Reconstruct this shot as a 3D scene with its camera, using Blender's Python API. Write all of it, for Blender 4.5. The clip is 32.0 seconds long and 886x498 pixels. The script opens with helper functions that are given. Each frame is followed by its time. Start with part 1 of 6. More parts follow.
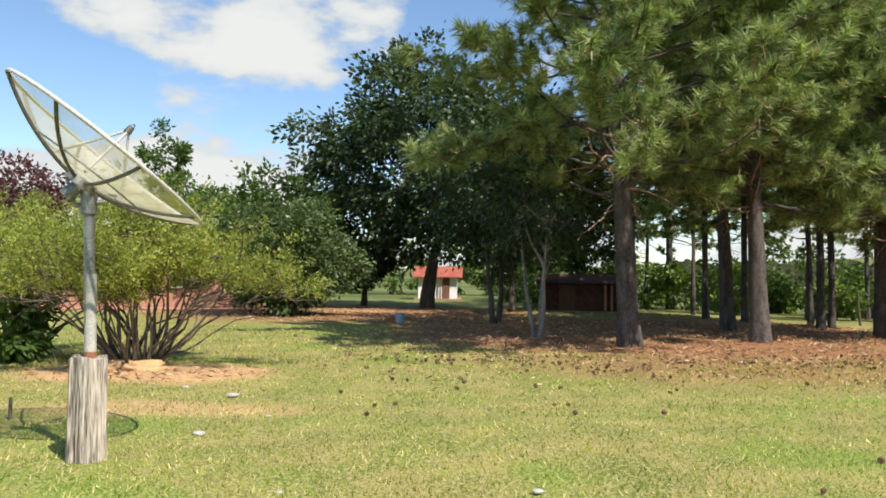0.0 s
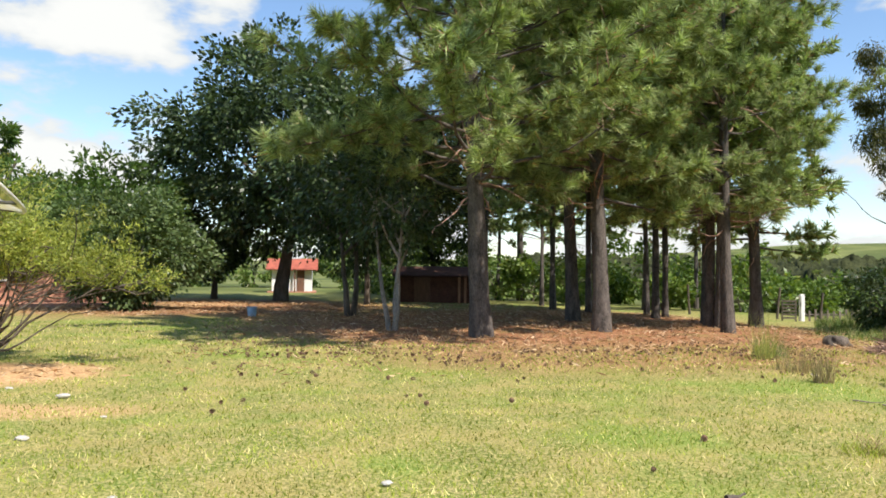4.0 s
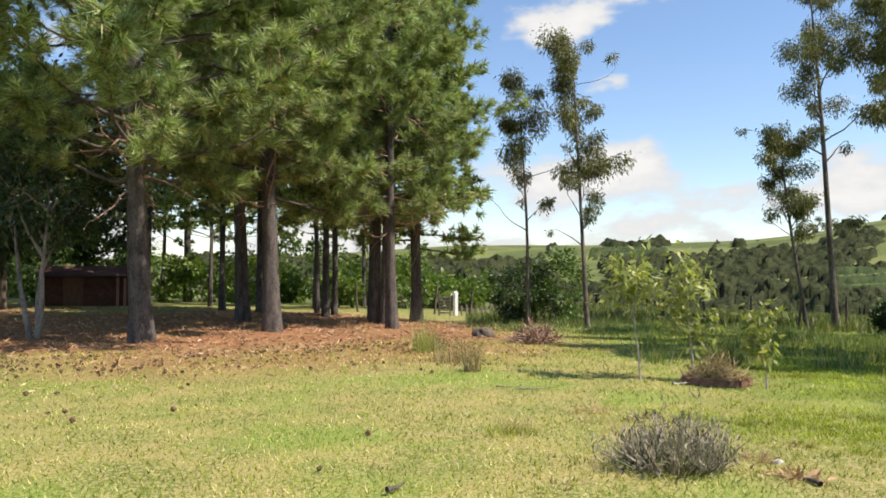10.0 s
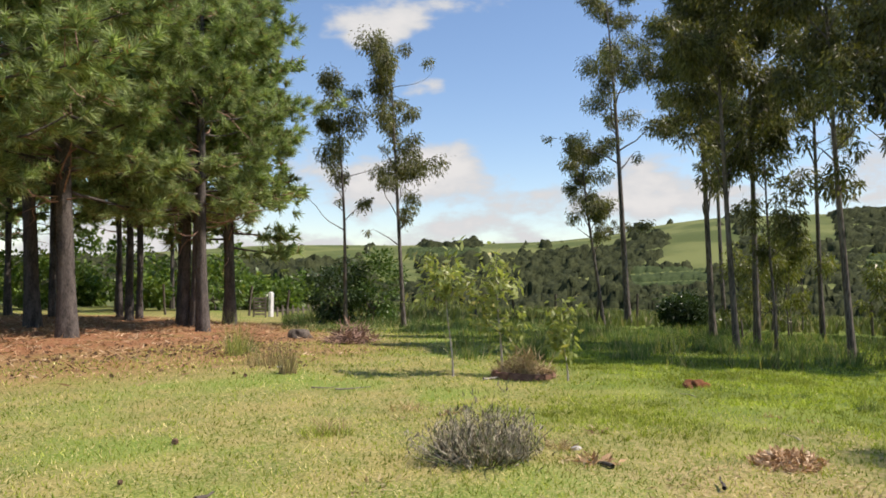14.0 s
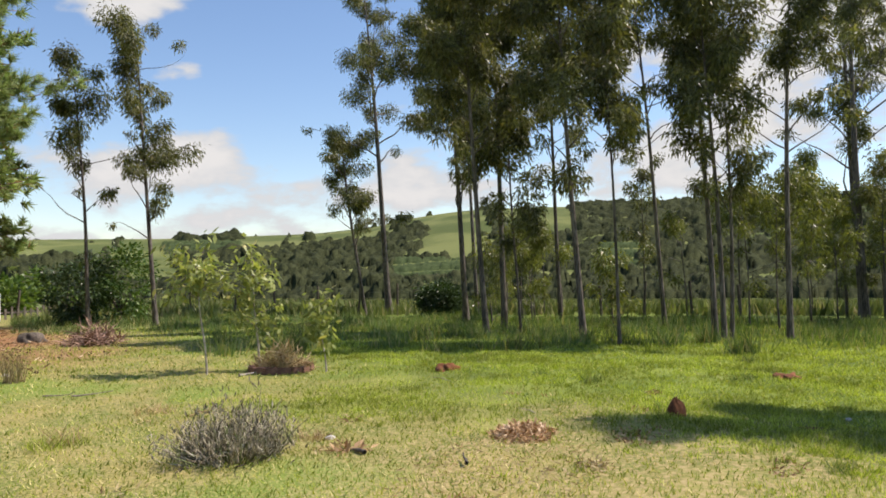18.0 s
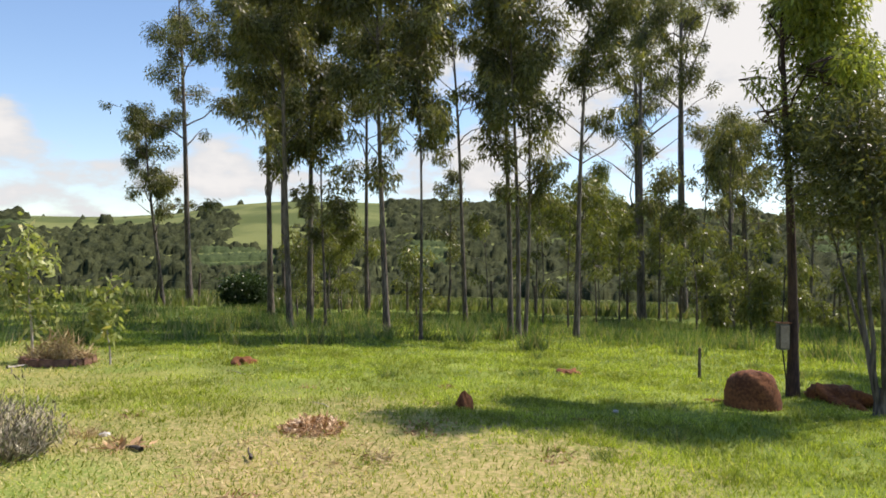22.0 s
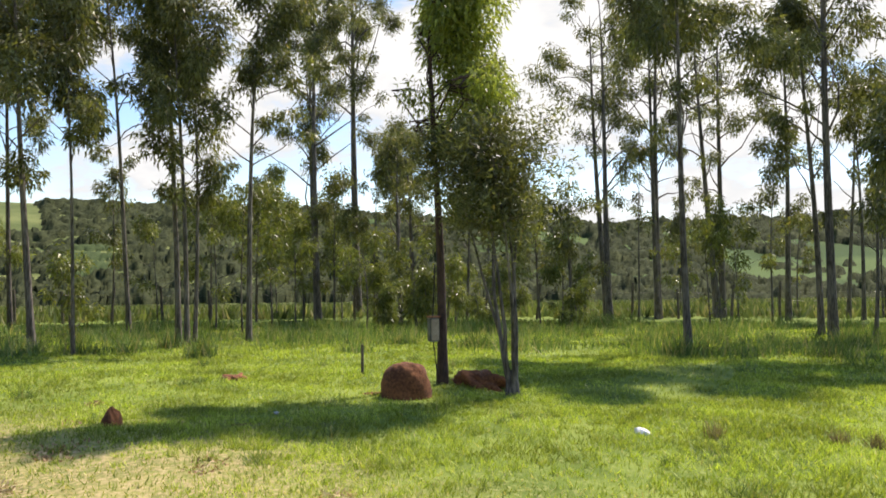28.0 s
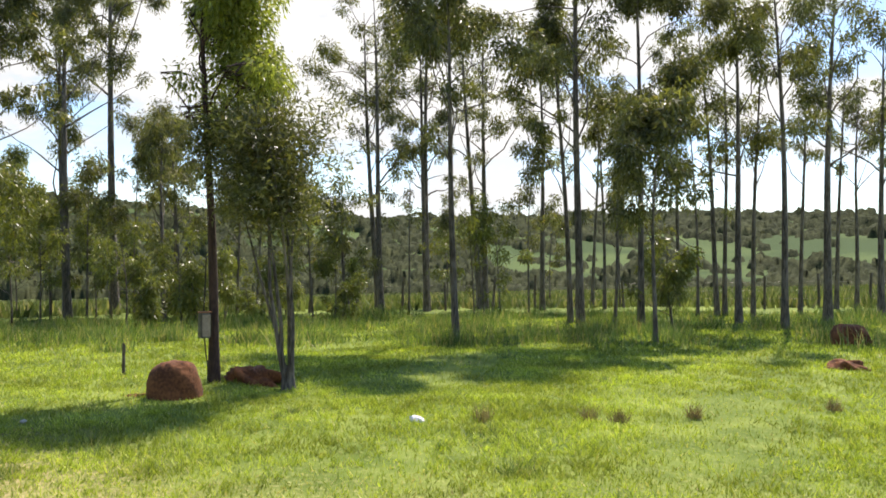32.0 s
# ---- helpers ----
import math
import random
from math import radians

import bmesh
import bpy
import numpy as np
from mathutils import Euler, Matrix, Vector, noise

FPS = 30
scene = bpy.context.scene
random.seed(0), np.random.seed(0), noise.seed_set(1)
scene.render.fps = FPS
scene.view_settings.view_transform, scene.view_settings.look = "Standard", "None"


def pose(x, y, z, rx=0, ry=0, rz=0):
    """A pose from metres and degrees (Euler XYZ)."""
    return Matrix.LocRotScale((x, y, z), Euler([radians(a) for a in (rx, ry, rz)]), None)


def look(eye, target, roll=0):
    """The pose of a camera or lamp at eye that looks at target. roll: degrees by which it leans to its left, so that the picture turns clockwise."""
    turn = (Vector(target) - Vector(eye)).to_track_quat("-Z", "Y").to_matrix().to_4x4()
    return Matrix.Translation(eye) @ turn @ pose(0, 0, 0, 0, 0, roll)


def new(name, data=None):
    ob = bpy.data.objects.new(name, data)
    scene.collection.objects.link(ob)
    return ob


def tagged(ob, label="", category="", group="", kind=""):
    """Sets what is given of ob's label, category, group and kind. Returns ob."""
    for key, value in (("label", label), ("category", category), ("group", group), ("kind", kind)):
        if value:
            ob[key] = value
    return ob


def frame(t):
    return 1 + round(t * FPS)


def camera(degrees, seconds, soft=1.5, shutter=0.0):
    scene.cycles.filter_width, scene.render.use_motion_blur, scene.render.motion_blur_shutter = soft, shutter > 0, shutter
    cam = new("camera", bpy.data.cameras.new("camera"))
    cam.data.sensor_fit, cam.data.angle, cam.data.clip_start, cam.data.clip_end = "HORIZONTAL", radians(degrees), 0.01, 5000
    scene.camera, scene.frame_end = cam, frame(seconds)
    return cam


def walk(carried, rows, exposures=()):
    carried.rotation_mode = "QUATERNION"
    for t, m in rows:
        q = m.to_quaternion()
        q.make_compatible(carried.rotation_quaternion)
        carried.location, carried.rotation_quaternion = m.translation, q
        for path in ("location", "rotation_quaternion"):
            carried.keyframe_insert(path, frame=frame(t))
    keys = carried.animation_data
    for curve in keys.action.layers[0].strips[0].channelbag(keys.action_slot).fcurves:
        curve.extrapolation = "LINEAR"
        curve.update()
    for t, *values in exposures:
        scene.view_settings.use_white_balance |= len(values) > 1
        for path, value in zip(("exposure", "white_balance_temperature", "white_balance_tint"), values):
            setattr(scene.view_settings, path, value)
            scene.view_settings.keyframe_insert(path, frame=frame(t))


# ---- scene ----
cam = camera(59.48, 32.0, soft=1.75)


def at(t, x, y, z, heading, pitch, lean):
    """A row of the walk: seconds, place, heading clockwise from +y, pitch up, lean to the left."""
    return t, pose(x, y, z, 0, 0, -heading) @ pose(0, 0, 0, 90 + pitch) @ pose(0, 0, 0, 0, 0, lean)


walk(cam, [
    at(0, -0.148, -0.019, 1.399, 0.01, 2.29, 0.58),
    at(0.5, -0.144, -0.014, 1.403, 1.01, 1.96, 0.72),
    at(1, -0.141, -0.005, 1.404, 2.23, 1.70, 1.03),
    at(1.5, -0.135, -0.008, 1.400, 3.49, 1.69, 1.26),
    at(2, -0.121, -0.010, 1.397, 5.31, 1.60, 1.09),
    at(2.5, -0.117, 0.001, 1.397, 6.81, 1.49, 1.28),
    at(3, -0.120, 0.007, 1.400, 8.11, 1.51, 1.21),
    at(3.5, -0.110, 0.018, 1.395, 9.40, 1.71, 0.78),
    at(5.5, -0.096, 0.005, 1.395, 13.24, 2.01, 0.70),
    at(6, -0.085, 0.000, 1.392, 13.92, 1.96, 0.40),
    at(6.5, -0.068, 0.034, 1.400, 14.81, 1.91, -0.17),
    at(7, -0.057, 0.010, 1.399, 15.93, 2.30, 0.28),
    at(7.5, -0.035, 0.015, 1.398, 17.69, 2.42, 0.62),
    at(8, -0.025, 0.041, 1.396, 23.27, 2.27, -0.34),
    at(8.5, -0.023, 0.061, 1.396, 26.88, 1.80, 0.08),
    at(9, -0.024, 0.081, 1.395, 29.42, 1.67, 0.51),
    at(9.5, -0.026, 0.091, 1.403, 31.78, 1.85, -0.57),
    at(10, -0.040, 0.092, 1.407, 34.46, 1.95, 0.25),
    at(10.5, -0.063, 0.085, 1.408, 36.43, 1.99, 0.92),
    at(11, -0.074, 0.073, 1.415, 37.61, 1.93, 0.99),
    at(11.5, -0.064, 0.077, 1.417, 39.03, 1.94, 0.96),
    at(12, -0.073, 0.073, 1.410, 40.79, 2.09, 1.09),
    at(12.5, -0.052, 0.077, 1.405, 42.71, 2.10, 0.70),
    at(13, -0.045, 0.077, 1.406, 44.87, 2.14, 0.83),
    at(13.5, -0.040, 0.076, 1.410, 46.61, 2.12, 0.44),
    at(15.5, -0.032, 0.036, 1.402, 52.63, 1.52, -0.60),
    at(16, -0.017, 0.021, 1.405, 55.51, 1.54, -0.73),
    at(16.5, -0.007, 0.017, 1.404, 57.72, 1.53, -0.64),
    at(17, 0.000, -0.000, 1.402, 60.36, 1.47, -0.57),
    at(17.5, 0.012, -0.004, 1.400, 62.92, 1.34, -0.98),
    at(18, 0.010, -0.020, 1.401, 65.15, 1.21, -1.17),
    at(18.5, 0.028, -0.027, 1.397, 67.27, 1.03, -1.48),
    at(19, 0.035, -0.035, 1.396, 69.61, 0.93, -1.88),
    at(19.5, 0.033, -0.044, 1.393, 71.45, 0.86, -1.90),
    at(20, 0.032, -0.050, 1.397, 73.35, 0.66, -2.09),
    at(20.5, 0.024, -0.068, 1.398, 75.38, 0.57, -1.27),
    at(21, 0.039, -0.086, 1.388, 77.92, 0.42, 0.25),
    at(21.5, 0.049, -0.110, 1.395, 78.35, 0.57, 1.10),
    at(22, 0.047, -0.137, 1.394, 78.88, 0.83, 1.12),
    at(22.5, 0.052, -0.163, 1.398, 80.04, 0.91, 0.57),
    at(23, 0.039, -0.193, 1.395, 81.52, 0.98, 0.33),
    at(23.5, 0.031, -0.223, 1.394, 83.16, 1.05, 0.30),
    at(24, 0.034, -0.245, 1.395, 86.05, 1.11, 0.23),
    at(24.5, 0.038, -0.274, 1.391, 89.03, 1.24, 0.16),
    at(25, 0.050, -0.293, 1.391, 91.65, 1.27, -0.22),
    at(25.5, 0.052, -0.314, 1.391, 94.16, 1.24, -0.06),
    at(26, 0.059, -0.329, 1.386, 96.72, 1.07, -0.01),
    at(26.5, 0.051, -0.347, 1.389, 98.74, 0.84, -0.41),
    at(28.5, 0.049, -0.365, 1.389, 103.21, 1.37, -0.08),
    at(29, 0.051, -0.348, 1.389, 104.68, 1.33, -0.27),
    at(29.5, 0.061, -0.346, 1.389, 106.26, 1.25, 0.25),
    at(30, 0.069, -0.331, 1.391, 109.71, 0.97, 0.17),
    at(30.5, 0.071, -0.318, 1.392, 112.52, 0.87, 0.23),
    at(31, 0.066, -0.313, 1.386, 114.90, 0.82, 0.18),
    at(31.5, 0.059, -0.300, 1.387, 116.81, 0.80, 0.20),
    at(32, 0.053, -0.288, 1.383, 118.83, 0.82, 0.17),
], ((0, 0.4, 6500, 10.5), (2, 0.5, 6500, 10.5), (4, 0.6, 6550, 11), (7, 0.66, 6600, 12), (8.5, 0.68, 6600, 13), (9.2, 0.66, 6630, 13.5), (10, 0.5, 6650, 14), (11, 0.38, 6650, 14), (12, 0.26, 6650, 15), (16, 0.27, 6650, 16), (19, 0.32, 6650, 16), (22, 0.43, 6650, 16), (24, 0.53, 6650, 16), (26, 0.58, 6650, 15.5), (29, 0.68, 6650, 15), (32, 0.74, 6650, 15)))

# ---- light ----
SUN_AZ, SUN_EL = 141.5, 51.0


def sun_and_sky():
    world = bpy.data.worlds.new("sky")
    scene.world = world
    world.use_nodes = True
    nt = world.node_tree
    nt.nodes.clear()
    out = nt.nodes.new("ShaderNodeOutputWorld")
    bg = nt.nodes.new("ShaderNodeBackground")
    sky = nt.nodes.new("ShaderNodeTexSky")
    sky.sky_type = "NISHITA"
    sky.sun_disc = False
    sky.sun_elevation, sky.sun_rotation = radians(SUN_EL), radians(SUN_AZ)
    sky.air_density, sky.dust_density, sky.ozone_density = 1.0, 0.2, 2.2
    # clouds: fair-weather cumulus, with haze near the horizon
    co = nt.nodes.new("ShaderNodeTexCoord")
    mp = nt.nodes.new("ShaderNodeVectorMath")
    mp.operation = "MULTIPLY"
    nt.links.new(co.outputs["Generated"], mp.inputs[0])
    mp.inputs[1].default_value = (1, 1, 2.3)
    n1 = nt.nodes.new("ShaderNodeTexNoise")
    n1.inputs["Scale"].default_value, n1.inputs["Detail"].default_value = 5.5, 9
    n1.inputs["Roughness"].default_value = 0.55
    nt.links.new(mp.outputs[0], n1.inputs["Vector"])
    total = n1.outputs["Fac"]

    def plus(x, y):
        n = nt.nodes.new("ShaderNodeMath")
        n.operation = "ADD"
        nt.links.new(x, n.inputs[0])
        nt.links.new(y, n.inputs[1])
        return n.outputs[0]

    def smooth(value, lo, hi, to_lo, to_hi):
        n = nt.nodes.new("ShaderNodeMapRange")
        n.interpolation_type = "SMOOTHSTEP"
        nt.links.new(value, n.inputs["Value"])
        for key, v in (("From Min", lo), ("From Max", hi), ("To Min", to_lo), ("To Max", to_hi)):
            n.inputs[key].default_value = v
        return n.outputs["Result"]

    def bank(az, el, size, gain):
        c = Vector((math.sin(radians(az)) * math.cos(radians(el)), math.cos(radians(az)) * math.cos(radians(el)), 2.3 * math.sin(radians(el))))
        n = nt.nodes.new("ShaderNodeVectorMath")
        n.operation = "DISTANCE"
        nt.links.new(mp.outputs[0], n.inputs[0])
        n.inputs[1].default_value = c
        return smooth(n.outputs["Value"], 0.0, size, gain, 0.0)

    for az, el, size, gain in ((-22.5, 18, 0.19, 0.31), (-13.5, 15.8, 0.14, 0.24), (-8, 18, 0.18, 0.27), (-17, 7, 0.22, 0.3), (-29, 7, 0.24, 0.3), (43.5, 18.5, 0.17, 0.26), (47.5, 14.2, 0.1, 0.27), (48, 9.4, 0.1, 0.17), (42, 7.4, 0.15, 0.15), (54, 4.5, 0.2, 0.06), (63, 6.5, 0.16, 0.13), (53, 13.5, 0.24, -0.16), (-4, 11, 0.2, -0.1), (80, 12, 0.35, 0.1), (94, 14, 0.6, 0.23), (118, 14, 0.6, 0.25), (140, 16, 0.5, 0.18), (135, 17, 0.16, -0.2), (-70, 25, 0.7, 0.2), (-140, 30, 0.7, 0.2)):
        total = plus(total, bank(az, el, size, gain))
    sep = nt.nodes.new("ShaderNodeSeparateXYZ")
    nt.links.new(co.outputs["Generated"], sep.inputs[0])
    total = plus(total, smooth(sep.outputs["Z"], 0.0, 0.16, 0.16, -0.06))
    cover = smooth(total, 0.54, 0.66, 0.0, 1.0)
    tone = nt.nodes.new("ShaderNodeMix")
    tone.data_type = "RGBA"
    tone.inputs[6].default_value = (3.85, 4.1, 4.2, 1)
    tone.inputs[7].default_value = (4.8, 4.9, 4.78, 1)
    nt.links.new(smooth(total, 0.58, 0.74, 0.0, 1.0), tone.inputs[0])
    mix = nt.nodes.new("ShaderNodeMix")
    mix.data_type = "RGBA"
    nt.links.new(cover, mix.inputs[0])
    deep = nt.nodes.new("ShaderNodeHueSaturation")
    deep.inputs["Saturation"].default_value = 1.06
    nt.links.new(sky.outputs[0], deep.inputs["Color"])
    nt.links.new(deep.outputs[0], mix.inputs[6])
    nt.links.new(tone.outputs[2], mix.inputs[7])
    nt.links.new(mix.outputs[2], bg.inputs["Color"])
    bg.inputs["Strength"].default_value = 0.135
    nt.links.new(bg.outputs[0], out.inputs[0])
    lamp = bpy.data.lights.new("sun", "SUN")
    lamp.energy, lamp.angle, lamp.color = 5.1, radians(0.53), (1.0, 0.92, 0.83)
    ob = new("sun", lamp)
    a, e = radians(SUN_AZ), radians(SUN_EL)
    ob.matrix_world = look((math.sin(a) * math.cos(e) * 60, math.cos(a) * math.cos(e) * 60, math.sin(e) * 60), (0, 0, 0))


sun_and_sky()


# ---- materials ----
def nodes_of(name):
    m = bpy.data.materials.new(name)
    m.use_nodes = True
    return m, m.node_tree, m.node_tree.nodes["Principled BSDF"]


def link_noise(nt, scale, detail=4, vector=None):
    n = nt.nodes.new("ShaderNodeTexNoise")
    n.inputs["Scale"].default_value, n.inputs["Detail"].default_value = scale, detail
    if vector is not None:
        nt.links.new(vector, n.inputs["Vector"])
    return n


def mix_rgb(nt, fac, a, b):
    n = nt.nodes.new("ShaderNodeMix")
    n.data_type = "RGBA"
    for value, slot in ((fac, 0), (a, 6), (b, 7)):
        if isinstance(value, bpy.types.NodeSocket):
            nt.links.new(value, n.inputs[slot])
        else:
            n.inputs[slot].default_value = value if slot == 0 else (*value, 1)
    return n.outputs[2]


def math_node(nt, op, a, b=0.0, c=None):
    n = nt.nodes.new("ShaderNodeMath")
    n.operation = op
    for k, value in enumerate((a, b, c)):
        if value is None:
            continue
        if isinstance(value, bpy.types.NodeSocket):
            nt.links.new(value, n.inputs[k])
        else:
            n.inputs[k].default_value = value
    return n.outputs[0]


def ranged(nt, value, lo, hi, to_lo=0.0, to_hi=1.0):
    n = nt.nodes.new("ShaderNodeMapRange")
    n.interpolation_type = "SMOOTHSTEP"
    nt.links.new(value, n.inputs["Value"])
    for key, v in (("From Min", lo), ("From Max", hi), ("To Min", to_lo), ("To Max", to_hi)):
        n.inputs[key].default_value = v
    return n.outputs["Result"]


def bumped(nt, bsdf, height, strength=0.4, distance=0.02):
    b = nt.nodes.new("ShaderNodeBump")
    b.inputs["Strength"].default_value, b.inputs["Distance"].default_value = strength, distance
    nt.links.new(height, b.inputs["Height"])
    nt.links.new(b.outputs[0], bsdf.inputs["Normal"])


def plain(name, dark, light, scale=6.0, rough=0.8, metal=0.0, bump=0.4, stretch=(1, 1, 1), depth=0.01):
    """A surface that varies between two colours at two scales, with relief."""
    m, nt, bsdf = nodes_of(name)
    co = nt.nodes.new("ShaderNodeTexCoord")
    mp = nt.nodes.new("ShaderNodeMapping")
    mp.inputs["Scale"].default_value = stretch
    nt.links.new(co.outputs["Object"], mp.inputs[0])
    coarse = link_noise(nt, scale, 3, mp.outputs[0])
    fine = link_noise(nt, scale * 7, 5, mp.outputs[0])
    both = math_node(nt, "MULTIPLY_ADD", fine.outputs["Fac"], 0.55, math_node(nt, "MULTIPLY", coarse.outputs["Fac"], 0.45))
    nt.links.new(mix_rgb(nt, ranged(nt, both, 0.34, 0.66), dark, light), bsdf.inputs["Base Color"])
    bsdf.inputs["Roughness"].default_value, bsdf.inputs["Metallic"].default_value = rough, metal
    bumped(nt, bsdf, both, bump, depth)
    return m


def leafy(name, dark, light, third=None, share=0.85, rough=0.5, through_share=0.35, hue=(1.25, 1.3, 0.5), patch_scale=0.9, shine=0.3, patch=0.25):
    """Foliage: every leaf its own tone, light shining through it."""
    m, nt, bsdf = nodes_of(name)
    geo = nt.nodes.new("ShaderNodeNewGeometry")
    rnd = geo.outputs["Random Per Island"]
    col = mix_rgb(nt, rnd, dark, light)
    if third:
        wn = nt.nodes.new("ShaderNodeTexWhiteNoise")
        wn.noise_dimensions = "1D"
        nt.links.new(rnd, wn.inputs["W"])
        col = mix_rgb(nt, ranged(nt, wn.outputs["Value"], share, min(share + 0.03, 1.0)), col, third)
    big = link_noise(nt, patch_scale, 2, geo.outputs["Position"])
    hsv = nt.nodes.new("ShaderNodeHueSaturation")
    nt.links.new(col, hsv.inputs["Color"])
    nt.links.new(ranged(nt, big.outputs["Fac"], 0.3, 0.7, 1 - patch, 1 + patch), hsv.inputs["Value"])
    nt.links.new(hsv.outputs[0], bsdf.inputs["Base Color"])
    bsdf.inputs["Roughness"].default_value = rough
    bsdf.inputs["Specular IOR Level"].default_value = shine
    tr = nt.nodes.new("ShaderNodeBsdfTranslucent")
    tint = nt.nodes.new("ShaderNodeMix")
    tint.data_type, tint.blend_type = "RGBA", "MULTIPLY"
    tint.inputs[0].default_value = 1.0
    nt.links.new(hsv.outputs[0], tint.inputs[6])
    tint.inputs[7].default_value = (*hue, 1)
    nt.links.new(tint.outputs[2], tr.inputs["Color"])
    mx = nt.nodes.new("ShaderNodeMixShader")
    mx.inputs[0].default_value = through_share
    nt.links.new(bsdf.outputs[0], mx.inputs[1])
    nt.links.new(tr.outputs[0], mx.inputs[2])
    nt.links.new(mx.outputs[0], nt.nodes["Material Output"].inputs[0])
    return m


PINE_BARK = plain("pine_bark", (0.032, 0.027, 0.024), (0.15, 0.128, 0.11), 5, 0.92, bump=1.0, stretch=(1.6, 1.6, 0.45), depth=0.04)
EUC_BARK = plain("eucalyptus_bark", (0.03, 0.023, 0.018), (0.21, 0.178, 0.145), 1.6, 0.85, bump=0.5, stretch=(3, 3, 0.5))
PALE_BARK = plain("pale_bark", (0.24, 0.20, 0.16), (0.5, 0.46, 0.4), 3, 0.85, bump=0.4, stretch=(2, 2, 0.5))
GREY_BARK = plain("pale_grey_bark", (0.13, 0.115, 0.098), (0.36, 0.33, 0.285), 4, 0.9, bump=0.5, stretch=(2, 2, 0.5))
RED_BARK = plain("reddish_bark", (0.03, 0.017, 0.013), (0.09, 0.052, 0.038), 4, 0.9, bump=0.8, stretch=(2, 2, 0.4), depth=0.02)
DARK_BARK = plain("dark_bark", (0.05, 0.04, 0.03), (0.16, 0.13, 0.1), 4, 0.9, bump=0.8, stretch=(2, 2, 0.5), depth=0.02)
NEEDLES = leafy("pine_needles", (0.15, 0.192, 0.075), (0.47, 0.55, 0.25), (0.4, 0.24, 0.12), 0.945, 0.55, 0.36, (0.9, 1.08, 0.5), 2.0, 0.12, 0.3)
EUC_LEAF = leafy("eucalyptus_leaves", (0.07, 0.077, 0.032), (0.225, 0.226, 0.098), (0.29, 0.22, 0.1), 0.97, 0.42, 0.36, (1.25, 1.3, 0.42), 1.3, 0.3, 0.35)
EUC_LIGHT = leafy("young_eucalyptus_leaves", (0.085, 0.102, 0.03), (0.225, 0.24, 0.07), (0.3, 0.26, 0.09), 0.96, 0.4, 0.36)
BRIGHT_LEAF = leafy("bright_green_leaves", (0.12, 0.15, 0.035), (0.35, 0.385, 0.1), (0.42, 0.38, 0.12), 0.96, 0.4, 0.48)
DARK_LEAF = leafy("dark_glossy_leaves", (0.018, 0.036, 0.013), (0.075, 0.115, 0.043), (0.12, 0.165, 0.07), 0.94, 0.36, 0.2)
ROUND_LEAF = leafy("dense_tree_leaves", (0.045, 0.08, 0.025), (0.14, 0.195, 0.07), (0.2, 0.25, 0.1), 0.94, 0.36, 0.25)
BROAD_LEAF = leafy("green_leaves", (0.04, 0.088, 0.018), (0.13, 0.2, 0.05), (0.2, 0.24, 0.07), 0.93, 0.4, 0.3)
LIME_LEAF = leafy("yellow_green_leaves", (0.12, 0.165, 0.026), (0.4, 0.435, 0.095), (0.42, 0.36, 0.12), 0.95, 0.45, 0.35)
SAP_LEAF = leafy("sapling_leaves", (0.19, 0.23, 0.07), (0.42, 0.45, 0.18), (0.5, 0.45, 0.2), 0.9, 0.4, 0.4)
PURPLE_LEAF = leafy("purple_leaves", (0.07, 0.03, 0.034), (0.16, 0.075, 0.075), None, 0.9, 0.5, 0.25, (1.2, 0.7, 0.7))
GREY_TWIG = leafy("grey_twigs", (0.12, 0.098, 0.062), (0.56, 0.5, 0.37), (0.17, 0.2, 0.075), 0.82, 0.8, 0.1, (1, 1, 0.8))
STRAW = leafy("dry_straw", (0.36, 0.27, 0.13), (0.62, 0.5, 0.28), (0.3, 0.17, 0.09), 0.9, 0.7, 0.25, (1, 0.95, 0.7))
STALK = leafy("dry_stalks_brown", (0.15, 0.11, 0.05), (0.42, 0.34, 0.17), (0.2, 0.24, 0.08), 0.88, 0.75, 0.2, (1, 0.95, 0.6))
DRY_LEAF = leafy("dry_leaves", (0.24, 0.14, 0.065), (0.5, 0.33, 0.18), (0.66, 0.5, 0.32), 0.85, 0.7, 0.15, (1, 0.85, 0.6))
LAWN = leafy("short_grass", (0.15, 0.215, 0.03), (0.41, 0.44, 0.09), (0.64, 0.56, 0.27), 0.74, 0.75, 0.3, (1.1, 1.15, 0.45), 1.1, 0.08, 0.3)
LUSH = leafy("lush_grass", (0.135, 0.182, 0.026), (0.5, 0.55, 0.115), (0.56, 0.53, 0.22), 0.92, 0.55, 0.42, (1.1, 1.2, 0.35), 1.1, 0.25, 0.3)
TALL = leafy("tall_grass", (0.07, 0.12, 0.04), (0.21, 0.275, 0.11), (0.36, 0.32, 0.18), 0.82, 0.7, 0.35, (1.2, 1.25, 0.4), 0.7, 0.1)
CROP = leafy("field_crop_leaves", (0.085, 0.11, 0.04), (0.2, 0.225, 0.09), (0.3, 0.27, 0.15), 0.85, 0.7, 0.3, (1.1, 1.15, 0.5), 0.4, 0.1)
HEDGE_LEAF = leafy("hedge_leaves", (0.06, 0.115, 0.022), (0.2, 0.28, 0.07), (0.28, 0.31, 0.09), 0.93, 0.4, 0.35)
FAR_LEAF = plain("far_woods_canopy", (0.02, 0.026, 0.012), (0.059, 0.067, 0.029), 0.22, 1.0, bump=0.6, depth=0.6)
FAR_LEAF.node_tree.nodes["Principled BSDF"].inputs["Specular IOR Level"].default_value = 0.05
